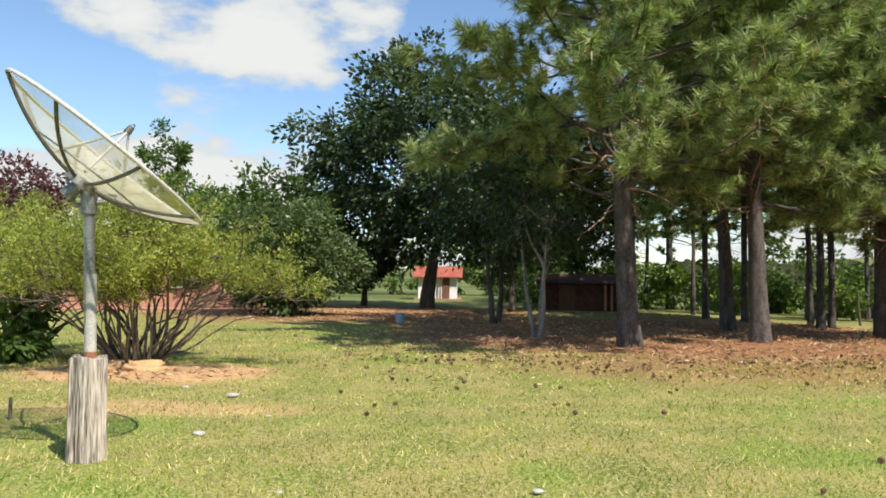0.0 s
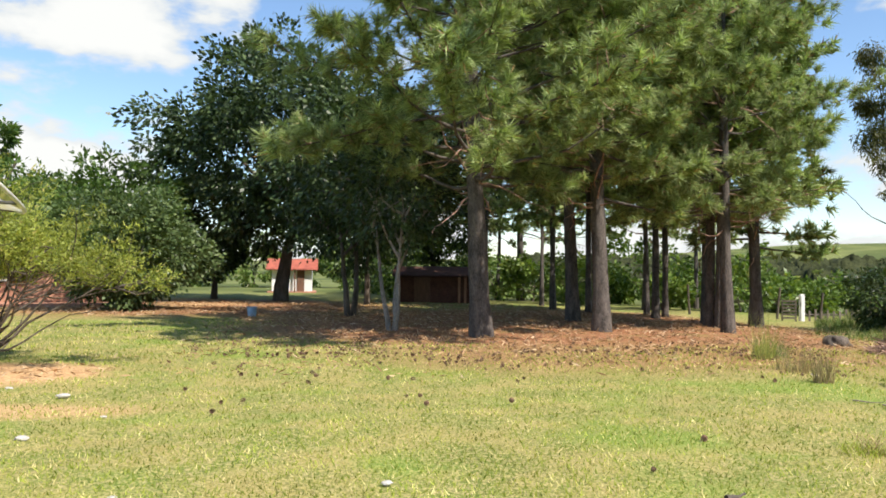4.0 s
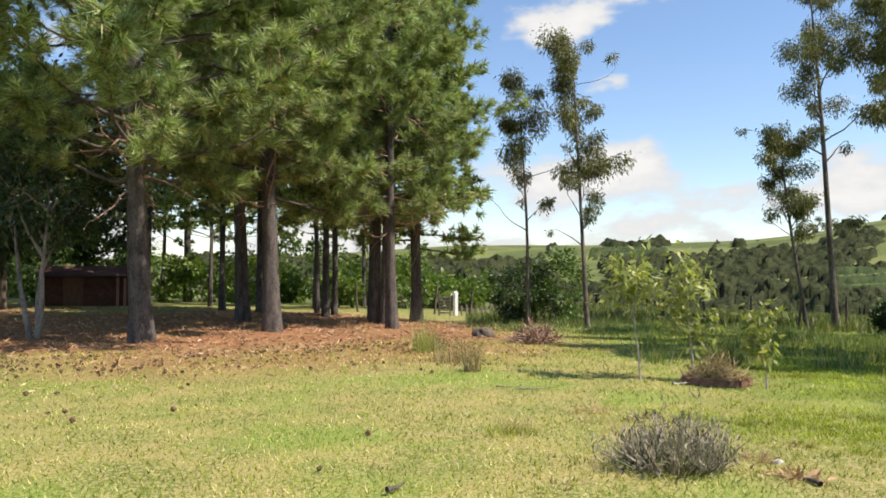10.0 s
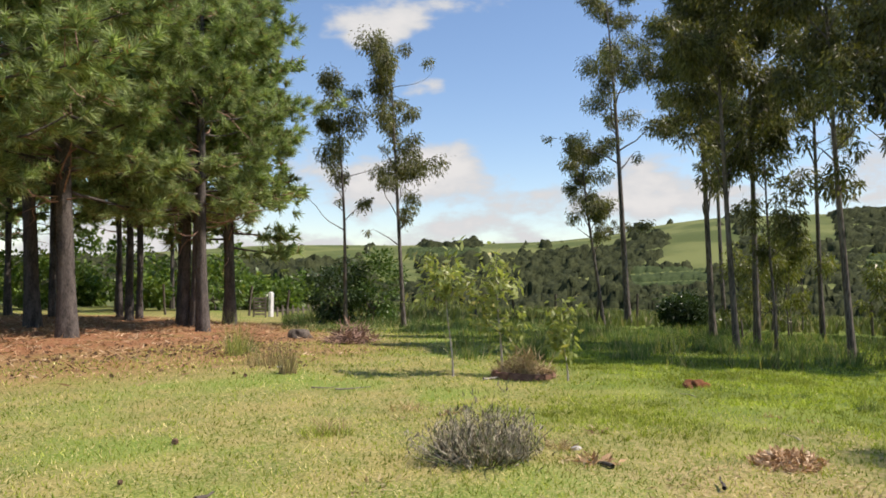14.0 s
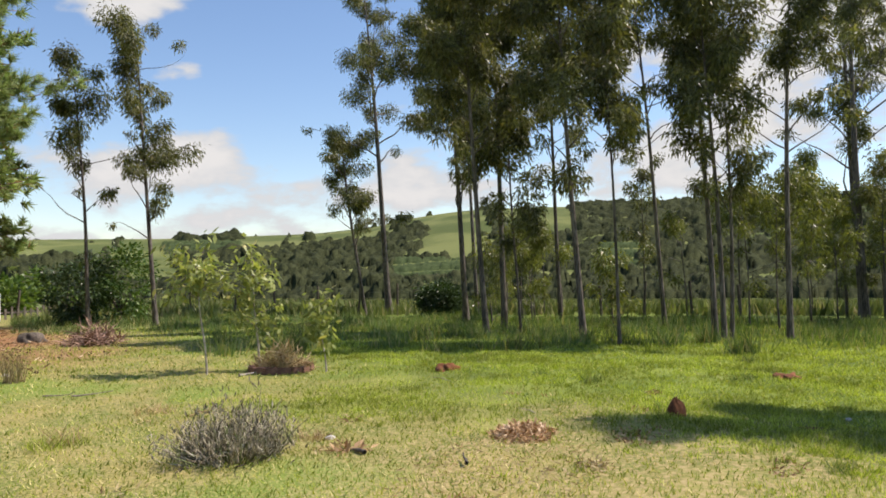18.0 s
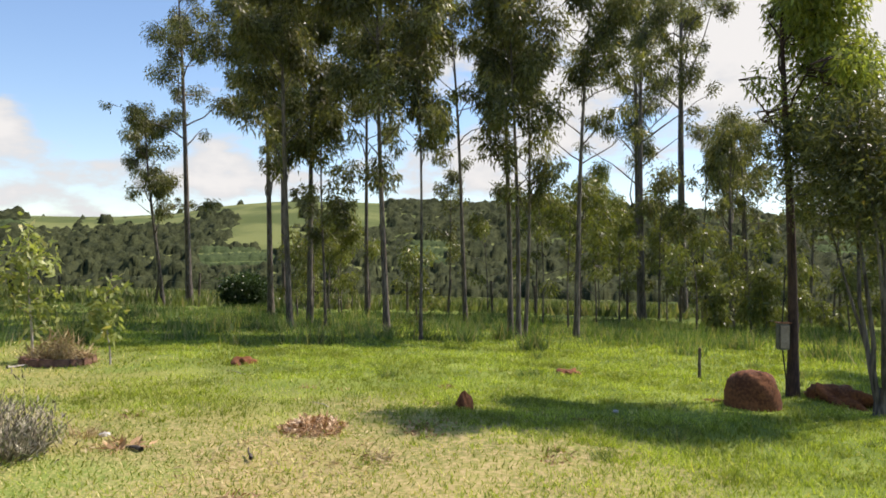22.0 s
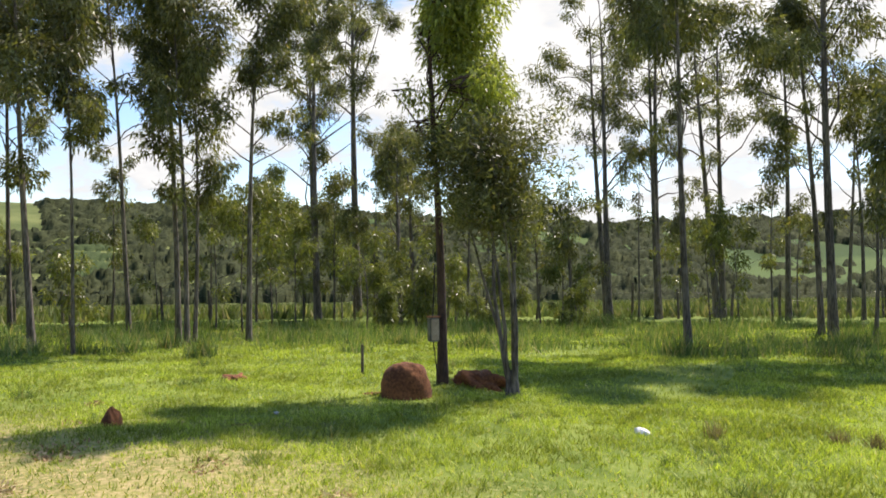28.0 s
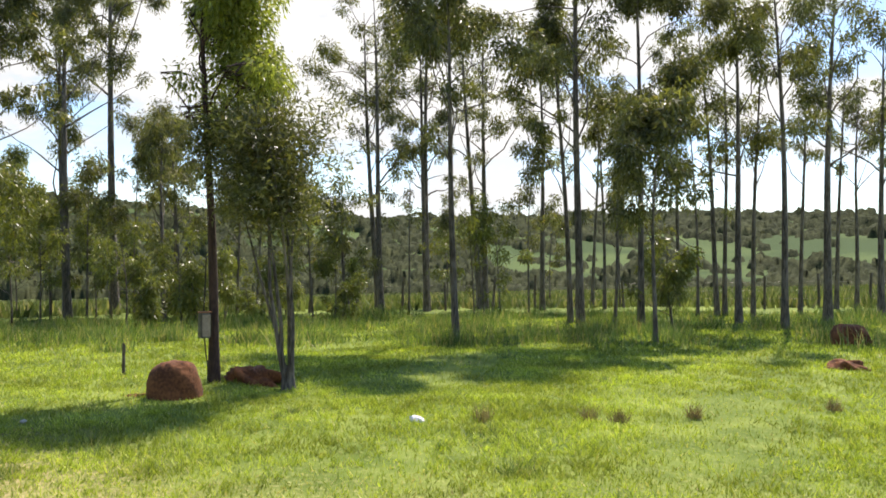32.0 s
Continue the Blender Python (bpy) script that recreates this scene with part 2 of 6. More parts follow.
ORCHARD_LEAF = plain("planted_rows_leaves", (0.04, 0.06, 0.022), (0.075, 0.1, 0.04), 0.4, 1.0, bump=0.5, depth=0.3)
ORCHARD_LEAF.node_tree.nodes["Principled BSDF"].inputs["Specular IOR Level"].default_value = 0.05
EARTH = plain("red_earth", (0.085, 0.029, 0.01), (0.25, 0.094, 0.031), 4, 0.97, bump=0.7, depth=0.02)
OLD_WOOD = plain("weathered_wood", (0.045, 0.03, 0.021), (0.66, 0.58, 0.47), 1.9, 0.9, bump=1.0, stretch=(5, 5, 0.45), depth=0.03)
POST_WOOD = plain("grey_post_wood", (0.09, 0.075, 0.06), (0.27, 0.23, 0.19), 4, 0.9, bump=0.6, stretch=(3, 3, 0.6))
GALV = plain("galvanised_steel", (0.2, 0.2, 0.175), (0.38, 0.38, 0.34), 9, 0.45, metal=0.6, bump=0.1)
RIB_STEEL = plain("dull_dark_steel", (0.09, 0.085, 0.07), (0.19, 0.18, 0.15), 9, 0.55, metal=0.4, bump=0.1)
PALE_PAINT = plain("flaking_pale_paint", (0.34, 0.33, 0.28), (0.55, 0.53, 0.46), 10, 0.6, bump=0.2)
RIM_PAINT = plain("worn_cream_paint", (0.4, 0.39, 0.33), (0.68, 0.66, 0.58), 10, 0.5, bump=0.1)
RUST = plain("rust", (0.2, 0.07, 0.03), (0.42, 0.2, 0.1), 12, 0.9, bump=0.4)
WHITE_WALL = plain("white_limewash", (0.66, 0.66, 0.64), (0.82, 0.82, 0.8), 2, 0.85, bump=0.2)
SOIL = plain("loose_orange_soil", (0.4, 0.23, 0.1), (0.6, 0.4, 0.2), 6, 0.95, bump=1.0, depth=0.03)
ORANGE_WALL = plain("orange_plaster", (0.34, 0.165, 0.1), (0.48, 0.26, 0.165), 2, 0.85, bump=0.2)
PINK_WALL = plain("pinkish_plaster", (0.5, 0.4, 0.33), (0.68, 0.58, 0.5), 3, 0.85, bump=0.2)
CLAY = plain("clay_tile", (0.22, 0.055, 0.035), (0.46, 0.13, 0.075), 3, 0.85, bump=0.4)
BRICKY = plain("dark_red_brick", (0.065, 0.028, 0.02), (0.15, 0.064, 0.045), 3, 0.9, bump=0.4)
# near-black: painted shade inside windows and niche, and the cables' own colour
SHADE_AND_CABLE = plain("shade_and_cable_dark", (0.02, 0.018, 0.016), (0.04, 0.036, 0.03), 3, 0.9)
BROWN_DOOR = plain("brown_wood", (0.1, 0.05, 0.03), (0.2, 0.1, 0.06), 4, 0.7, stretch=(4, 4, 0.5))
WHITE_PLASTIC = plain("white_plastic", (0.7, 0.7, 0.7), (0.85, 0.85, 0.85), 20, 0.4, bump=0.05)
BLUE_PLASTIC = plain("blue_plastic", (0.22, 0.3, 0.38), (0.3, 0.4, 0.48), 8, 0.4, bump=0.05)
BOX_PAINT = plain("grey_cream_metal_paint", (0.24, 0.19, 0.13), (0.4, 0.33, 0.24), 9, 0.6, bump=0.1)
DEAD_TWIG = plain("dead_brown_twigs", (0.16, 0.08, 0.052), (0.48, 0.32, 0.235), 6, 0.9, bump=0.4)
CONE_MAT = plain("pine_cone_scales", (0.1, 0.06, 0.036), (0.25, 0.15, 0.09), 30, 0.9, bump=0.8)
STONE = plain("pale_stone", (0.33, 0.31, 0.28), (0.56, 0.53, 0.48), 9, 0.85, bump=0.5)
BRICK_RED = plain("old_brick", (0.1, 0.048, 0.032), (0.26, 0.135, 0.09), 8, 0.92, bump=0.6)


def wire_mesh_material():
    m, nt, bsdf = nodes_of("fine_wire_mesh")
    bsdf.inputs["Base Color"].default_value = (0.8, 0.75, 0.54, 1)
    bsdf.inputs["Metallic"].default_value, bsdf.inputs["Roughness"].default_value = 0.0, 0.6
    n = link_noise(nt, 3, 3)
    clear = nt.nodes.new("ShaderNodeBsdfTransparent")
    mx = nt.nodes.new("ShaderNodeMixShader")
    nt.links.new(ranged(nt, n.outputs["Fac"], 0.3, 0.7, 0.34, 0.5), mx.inputs[0])
    nt.links.new(clear.outputs[0], mx.inputs[1])
    nt.links.new(bsdf.outputs[0], mx.inputs[2])
    nt.links.new(mx.outputs[0], nt.nodes["Material Output"].inputs[0])
    return m


WIRE_MESH = wire_mesh_material()


def ground_material():
    m, nt, bsdf = nodes_of("meadow_ground")
    geo = nt.nodes.new("ShaderNodeNewGeometry")
    pos = geo.outputs["Position"]
    sep = nt.nodes.new("ShaderNodeSeparateXYZ")
    nt.links.new(pos, sep.inputs[0])
    big = link_noise(nt, 0.22, 4, pos).outputs["Fac"]
    mid = link_noise(nt, 1.3, 5, pos).outputs["Fac"]
    fine = link_noise(nt, 22, 4, pos).outputs["Fac"]
    speck = link_noise(nt, 70, 3, pos).outputs["Fac"]
    wob = math_node(nt, "MULTIPLY_ADD", mid, 0.9, math_node(nt, "MULTIPLY_ADD", big, 0.5, -0.7))

    def patch(x, y, rx, ry, soft=0.35, rough=0.8):
        dx = math_node(nt, "DIVIDE", math_node(nt, "SUBTRACT", sep.outputs["X"], x), rx)
        dy = math_node(nt, "DIVIDE", math_node(nt, "SUBTRACT", sep.outputs["Y"], y), ry)
        r = math_node(nt, "SQRT", math_node(nt, "ADD", math_node(nt, "MULTIPLY", dx, dx), math_node(nt, "MULTIPLY", dy, dy)))
        r = math_node(nt, "MULTIPLY_ADD", wob, rough, r)
        return ranged(nt, r, 1.0 + soft / 2, 1.0 - soft / 2)

    lawn = mix_rgb(nt, ranged(nt, mid, 0.38, 0.64), (0.14, 0.185, 0.034), (0.3, 0.255, 0.08))
    lawn = mix_rgb(nt, ranged(nt, fine, 0.44, 0.66), lawn, (0.36, 0.31, 0.135))
    lawn = mix_rgb(nt, ranged(nt, link_noise(nt, 0.5, 4, pos).outputs["Fac"], 0.5, 0.66, 0.0, 0.85), lawn, (0.15, 0.25, 0.032))
    grain = link_noise(nt, 48, 3, pos).outputs["Fac"]
    lawn = mix_rgb(nt, ranged(nt, grain, 0.5, 0.64, 0.0, 0.75), lawn, (0.46, 0.39, 0.15))
    lawn = mix_rgb(nt, ranged(nt, grain, 0.47, 0.36, 0.0, 0.7), lawn, (0.075, 0.095, 0.02))
    lush = mix_rgb(nt, ranged(nt, mid, 0.35, 0.7), (0.1, 0.148, 0.021), (0.215, 0.27, 0.048))
    lush = mix_rgb(nt, ranged(nt, fine, 0.5, 0.75), lush, (0.26, 0.29, 0.085))
    right = math_node(nt, "ADD", math_node(nt, "MULTIPLY_ADD", sep.outputs["Y"], -0.75, sep.outputs["X"]), math_node(nt, "MULTIPLY", wob, 3.0))
    col = mix_rgb(nt, ranged(nt, right, 2.0, 7.5), lawn, lush)
    # dry trodden patch with straw
    dry = mix_rgb(nt, fine, (0.32, 0.22, 0.1), (0.52, 0.41, 0.21))
    dry_mask = math_node(nt, "MULTIPLY", patch(5.4, 1.0, 2.6, 2.0, 0.9), ranged(nt, fine, 0.3, 0.7, 0.1, 0.8))
    col = mix_rgb(nt, dry_mask, col, dry)
    # needle litter under the pines
    litter = mix_rgb(nt, ranged(nt, fine, 0.35, 0.65), (0.2, 0.08, 0.036), (0.42, 0.21, 0.11))
    litter = mix_rgb(nt, ranged(nt, speck, 0.5, 0.7), litter, (0.16, 0.08, 0.045))
    lm = patch(5.5, 21.5, 7.0, 7.8, 0.5)
    lm = math_node(nt, "MAXIMUM", lm, patch(11.0, 24.0, 4.6, 9.0, 0.5))
    lm = math_node(nt, "MAXIMUM", lm, patch(-4.0, 33.0, 8.0, 8.0, 0.6))
    lm = math_node(nt, "MAXIMUM", lm, math_node(nt, "MULTIPLY", patch(6.5, 13.3, 5.2, 2.7, 0.9), 0.7))
    lm = math_node(nt, "MULTIPLY", lm, ranged(nt, math_node(nt, "ADD", mid, fine), 0.7, 1.02, 0.35, 1.0))
    col = mix_rgb(nt, lm, col, litter)
    # bare orange earth round the shrub and by the house
    soil = mix_rgb(nt, ranged(nt, fine, 0.3, 0.7), (0.42, 0.24, 0.11), (0.62, 0.42, 0.22))
    sm = math_node(nt, "MAXIMUM", patch(-4.5, 11.3, 1.9, 1.25, 0.5), patch(-9.5, 33.5, 7.0, 2.2, 0.4))
    sm = math_node(nt, "MAXIMUM", sm, math_node(nt, "MULTIPLY", patch(-3.0, 8.3, 1.4, 0.45, 0.8), 0.7))
    col = mix_rgb(nt, sm, col, soil)
    # pasture and valley far off; its southern side darkened to look backlit
    far = mix_rgb(nt, ranged(nt, link_noise(nt, 0.035, 6, pos).outputs["Fac"], 0.38, 0.62), (0.085, 0.11, 0.03), (0.17, 0.19, 0.06))
    # greener southern fields, with the dimness of backlight put into their colour
    backlit_crop = mix_rgb(nt, ranged(nt, link_noise(nt, 0.03, 6, pos).outputs["Fac"], 0.38, 0.62), (0.037, 0.07, 0.013), (0.08, 0.122, 0.028))
    far = mix_rgb(nt, ranged(nt, sep.outputs["Y"], 30, -40), far, backlit_crop)
    length = nt.nodes.new("ShaderNodeVectorMath")
    length.operation = "LENGTH"
    nt.links.new(pos, length.inputs[0])
    col = mix_rgb(nt, ranged(nt, length.outputs["Value"], 29, 60), col, far)
    nt.links.new(col, bsdf.inputs["Base Color"])
    bsdf.inputs["Roughness"].default_value = 0.95
    bsdf.inputs["Specular IOR Level"].default_value = 0.15
    bumped(nt, bsdf, math_node(nt, "ADD", math_node(nt, "MULTIPLY", mid, 2.0), math_node(nt, "ADD", fine, speck)), 0.45, 0.02)
    return m


GROUND = ground_material()


# ---- mesh tools ----
def soft_step(a, b, v):
    t = np.clip((np.asarray(v, float) - a) / (b - a), 0, 1)
    return t * t * (3 - 2 * t)


def soft_plus(v, w):
    v = np.asarray(v, float) / w
    return w * np.where(v > 30, v, np.log1p(np.exp(np.minimum(v, 30))))


def wavy(x, y, seed=0.0):
    return (np.sin(x * 1.0 + 2.1 * seed + 1.3 * np.sin(y * 0.7 + seed)) + np.sin(y * 1.3 - seed + 1.7 * np.sin(x * 0.9 - 1.1 * seed))) * 0.5


def ridge(az):
    """How high the far crest stands over the eye, in degrees, all round."""
    return np.interp(az, [-180, -60, 0, 22, 35, 45, 50, 56, 60, 62, 64, 67, 72, 78, 82, 91, 96, 104, 115, 121, 128, 138, 143, 148, 160, 180], [0.4, 0.5, 0.7, 1.3, 2.1, 2.15, 2.35, 2.45, 2.75, 3.2, 3.5, 3.85, 4.05, 4.0, 3.9, 3.7, 3.6, 3.0, 2.7, 2.9, 3.1, 3.2, 2.9, 2.6, 2.2, 0.4])


def ground_z(x, y):
    x, y = np.asarray(x, float), np.asarray(y, float)
    near = -0.03 * soft_plus(x - 8, 3) - 0.02 * soft_plus(x - 42, 6)
    r, az = np.hypot(x, y), np.degrees(np.arctan2(x, y))
    top = 1.4 + 430 * np.tan(np.radians(ridge(az)))
    floor = -6.0 * soft_step(15, 40, az) * soft_step(178, 140, az)
    far = floor + (top - floor) * soft_step(150, 430, r) + 1.2 * wavy(x * 0.02, y * 0.02, 3) * soft_step(150, 300, r)
    w = soft_step(85, 160, r)
    return near * (1 - w) + far * w


def gz(x, y):
    return float(ground_z(x, y))


def mesh_from(name, verts, faces, material, smooth=False):
    """faces: an (n, k) array, all of one size."""
    me = bpy.data.meshes.new(name)
    verts, faces = np.ascontiguousarray(verts, np.float32), np.ascontiguousarray(faces, np.int32)
    me.vertices.add(len(verts))
    me.vertices.foreach_set("co", verts.ravel())
    k = faces.shape[1]
    me.loops.add(faces.size)
    me.loops.foreach_set("vertex_index", faces.ravel())
    me.polygons.add(len(faces))
    me.polygons.foreach_set("loop_start", np.arange(0, faces.size, k, dtype=np.int32))
    me.polygons.foreach_set("loop_total", np.full(len(faces), k, np.int32))
    if smooth:
        me.polygons.foreach_set("use_smooth", np.ones(len(faces), bool))
    me.update(calc_edges=True)
    me.materials.append(material)
    return me


def thing(name, x, y, z, label, category, group="", kind="", turn=0.0):
    ob = new(name)
    ob.empty_display_size = 0.2
    ob.matrix_world = pose(x, y, z, 0, 0, turn)
    return tagged(ob, label, category, group, kind)


def part_mesh(name, me, parent, label=""):
    ob = new(name, me)
    if parent is not None:
        ob.parent = parent
    return tagged(ob, label)


def part(name, bm, material, parent, label="", smooth=False):
    me = bpy.data.meshes.new(name)
    bm.to_mesh(me)
    bm.free()
    me.materials.append(material)
    if smooth:
        for p in me.polygons:
            p.use_smooth = True
    return part_mesh(name, me, parent, label)


def tube(points, radii, sides=8):
    """Vertices and quads of a round limb along points."""
    pts, rad = np.asarray(points, float), np.asarray(radii, float)
    d = np.gradient(pts, axis=0)
    d /= np.linalg.norm(d, axis=1)[:, None] + 1e-9
    ref = np.where(np.abs(d[:, 2:3]) > 0.9, [[1.0, 0, 0]], [[0, 0, 1.0]])
    u = np.cross(d, ref)
    u /= np.linalg.norm(u, axis=1)[:, None] + 1e-9
    v = np.cross(d, u)
    a = np.linspace(0, 2 * np.pi, sides, endpoint=False)
    ring = u[:, None] * np.cos(a)[None, :, None] + v[:, None] * np.sin(a)[None, :, None]
    verts = (pts[:, None] + ring * rad[:, None, None]).reshape(-1, 3)
    i = np.arange(len(pts) - 1)[:, None] * sides
    k = np.arange(sides)[None, :]
    n = (k + 1) % sides
    faces = np.stack([i + k, i + n, i + sides + n, i + sides + k], -1).reshape(-1, 4)
    return verts, faces


def joined(pieces):
    vs, fs, o = [], [], 0
    for v, f in pieces:
        vs.append(v)
        fs.append(f + o)
        o += len(v)
    return np.concatenate(vs), np.concatenate(fs)


def leaves(centres, directions, length, width, rng, droop=0.0, slim=False):
    """One diamond-shaped leaf at each centre; slim: a pointed blade instead."""
    n = len(centres)
    d = directions + rng.normal(0, 0.35, (n, 3))
    d[:, 2] -= droop
    d /= np.linalg.norm(d, axis=1)[:, None] + 1e-9
    s = np.cross(d, rng.normal(0, 1, (n, 3)))
    s /= np.linalg.norm(s, axis=1)[:, None] + 1e-9
    size = rng.uniform(0.7, 1.3, (n, 1))
    L, W = length * size, width * size
    a = centres
    b = centres + d * L * 0.45 + s * W * 0.5
    c = centres + d * L
    e = centres + d * L * 0.45 - s * W * 0.5
    if slim:
        return np.stack([a + (b - e) * 0.5, c, a - (b - e) * 0.5], 1).reshape(-1, 3), np.arange(3 * n).reshape(-1, 3)
    verts = np.stack([a, b, c, e], 1).reshape(-1, 3)
    faces = np.arange(4 * n).reshape(-1, 4)
    return verts, faces


def blades(base, height, width, rng, lean=0.35):
    """One pointed blade (a triangle) at each base point."""
    n = len(base)
    a = rng.uniform(0, 2 * np.pi, n)
    s = np.stack([np.cos(a), np.sin(a), np.zeros(n)], 1) * (width * 0.5 * rng.uniform(0.7, 1.3, n))[:, None]
    tip = base + np.stack([rng.normal(0, lean, n) * height, rng.normal(0, lean, n) * height, height], 1)
    verts = np.stack([base - s, base + s, tip], 1).reshape(-1, 3)
    return verts, np.arange(3 * n).reshape(-1, 3)


def unit(v):
    return v / (np.linalg.norm(v, axis=-1, keepdims=True) + 1e-9)


def grown(start, direction, length, radius, rng, bend=0.2, steps=6, rise=0.15):
    """A limb that wanders: its points and radii."""
    p, d = np.array(start, float), unit(np.array(direction, float))
    pts, rad = [p.copy()], [radius]
    for k in range(steps):
        d = unit(d + rng.normal(0, bend, 3) + np.array([0, 0, rise / steps]))
        p = p + d * length / steps
        pts.append(p.copy())
        rad.append(radius * (1 - 0.85 * (k + 1) / steps))
    return np.array(pts), np.array(rad)


count = [0]


def seeded():
    count[0] += 1
    return np.random.default_rng(1000 + count[0])


# ---- ground ----
def build_ground():
    radii = np.concatenate([[0.0], np.geomspace(0.08, 4000, 160)])
    angles = np.linspace(0, 2 * np.pi, 320, endpoint=False)
    r, a = np.meshgrid(radii[1:], angles, indexing="ij")
    x, y = r * np.sin(a), r * np.cos(a)
    z = ground_z(x, y) + 0.02 * wavy(x * 1.7, y * 1.9, 1) * soft_step(2, 5, r) + 0.035 * wavy(x * 0.5, y * 0.6, 2) * soft_step(3, 9, r)
    verts = np.concatenate([[[0, 0, gz(0, 0)]], np.stack([x, y, z], -1).reshape(-1, 3)])
    n, k = r.shape
    i = np.arange(n - 1)[:, None] * k + 1
    j = np.arange(k)[None, :]
    q = np.stack([i + j, i + k + j, i + k + (j + 1) % k, i + (j + 1) % k], -1).reshape(-1, 4)
    even = np.arange(0, k, 2)
    hub = np.stack([np.zeros(len(even), int), 1 + (even + 2) % k, 1 + even + 1, 1 + even], -1)
    q = np.concatenate([q[:, ::-1], hub])
    ob = new("ground", mesh_from("ground", verts, q, GROUND, True))
    tagged(ob, "uneven meadow ground with grass, needle litter and bare earth", "ground", kind="structure")


build_ground()


# ---- trees ----
def limb_part(points, radii, material, parent, name="limb"):
    return part_mesh(name, mesh_from(name, *tube(points, radii, 5), material, True), parent)


def pine(x, y, h, r, crown_base, spread, lean, group="pines", density=1.0, limbs_share=1.0, label="tall pine with rough grey-brown bark and long needles"):
    """A trunk with whorls of limbs; every shoot ends in a brush of long needles."""
    rng = seeded()
    h *= 1.25
    z = gz(x, y)
    away = math.hypot(x, y)
    near, far = away < 24, away > 30
    t = thing("pine_tree", x, y, z, label, "tree", group)
    s = np.linspace(0, 1, 14)
    axis = np.stack([lean[0] * s + 0.06 * np.sin(s * 5 + x), lean[1] * s + 0.06 * np.sin(s * 6 + y), h * s - 0.1], 1)
    axis[:, :2] -= axis[0, :2]
    rad = r * (0.82 * (1 - s) ** 0.75 + 0.06) * (1 + 0.28 * np.exp(-s * h / 0.35))
    v, f = tube(axis, rad, 18)
    v += rng.normal(0, 0.012, v.shape) * (1, 1, 0.3)
    part_mesh("trunk", mesh_from("trunk", v, f, PINE_BARK, True), t)
    twigs, tuft_at, tuft_dir, tuft_size = [], [], [], []
    n = int((h - crown_base) / (0.135 if near else 0.19) * limbs_share)
    for k in range(n):
        f = (k + rng.uniform(0, 1)) / n
        zz = crown_base + (h - crown_base) * f + rng.normal(0, 0.08)
        a = k * 2.4 + rng.normal(0, 0.3)
        reach = spread * (0.78 + 0.34 * math.sin(math.pi * min(1.0, 0.3 + 0.75 * f))) * (1 - 0.72 * f ** 2.4) * (0.72 + 0.28 * min(1.0, f / 0.16)) * rng.uniform(0.6, 1.12)
        base = np.array([np.interp(zz, axis[:, 2], axis[:, 0]), np.interp(zz, axis[:, 2], axis[:, 1]), zz])
        pts, rr = grown(base, (math.cos(a), math.sin(a), -0.12 + 0.5 * f + rng.normal(0, 0.12)), reach, r * 0.2 * (1 - 0.5 * f), rng, 0.1, 7, 0.45)
        limb_part(pts, rr, PINE_BARK, t)
        # far above the eye the shoots are fewer and larger
        high = zz > 1.8 + 0.42 * away
        for _ in range(int((reach * 8.0 + 4) * density * (0.32 if high else 1.0))):
            u = rng.uniform(0.24, 1.0) ** 0.7
            q = np.array([np.interp(u * 7, np.arange(8), pts[:, c]) for c in range(3)])
            out = unit(pts[-1] - pts[0])
            side = unit(rng.normal(0, 1, 3) * (1, 1, 0.5) + 0.75 * out)
            off = side * rng.uniform(0.15, 0.75) * (0.45 + 0.55 * reach / spread)
            end = q + off + (0, 0, 0.12)
            if rng.uniform() < 0.2:
                twigs.append(tube(np.array([q, q + off * 0.55 - (0, 0, 0.02), end]), np.array([0.016, 0.012, 0.008]), 3))
            tuft_at.append(end + rng.normal(0, 0.06, 3))
            tuft_dir.append(unit(side * 0.8 + (0, 0, 0.6) + rng.normal(0, 0.2, 3)))
            tuft_size.append(1.6 if high else rng.uniform(0.85, 1.45))
    for _ in range(30 if near else 12):
        zz = crown_base * rng.uniform(0.85, 2.1)
        a = rng.uniform(0, 6.28)
        base = np.array([np.interp(zz, axis[:, 2], axis[:, 0]), np.interp(zz, axis[:, 2], axis[:, 1]), zz])
        limb_part(*grown(base, (math.cos(a), math.sin(a), 0.1), rng.uniform(0.8, 2.6), 0.024, rng, 0.3, 6, 0.0), DEAD_TWIG, t, "dead_limb")
    tagged(part_mesh("twig_mass", mesh_from("twig_mass", *joined(twigs), DEAD_TWIG, True), t), kind="stuff")
    c, d, sz = np.array(tuft_at), np.array(tuft_dir), np.array(tuft_size)
    per = 76 if near else 15 if far else 26
    m = len(c) * per
    axis_ = np.repeat(d, per, 0)
    size = np.repeat(sz, per)[:, None]
    round_ = unit(np.cross(axis_, rng.normal(0, 1, (m, 3))))
    cc = np.repeat(c, per, 0) - axis_ * rng.uniform(0.0, 0.2, (m, 1)) * size
    dd = unit(axis_ * rng.uniform(0.1, 1.5, (m, 1)) + round_ * 0.8)
    L = rng.uniform(0.18, 0.31, (m, 1)) * size
    w = unit(np.cross(dd, rng.normal(0, 1, (m, 3)))) * (0.011 if near else 0.04 if far else 0.028) * size
    tip = cc + dd * L + np.array([0, 0, -0.05])
    verts = np.stack([cc - w, cc + w, tip], 1).reshape(-1, 3)
    part_mesh("crown", mesh_from("crown", verts, np.arange(len(verts)).reshape(-1, 3), NEEDLES), t)
    return t


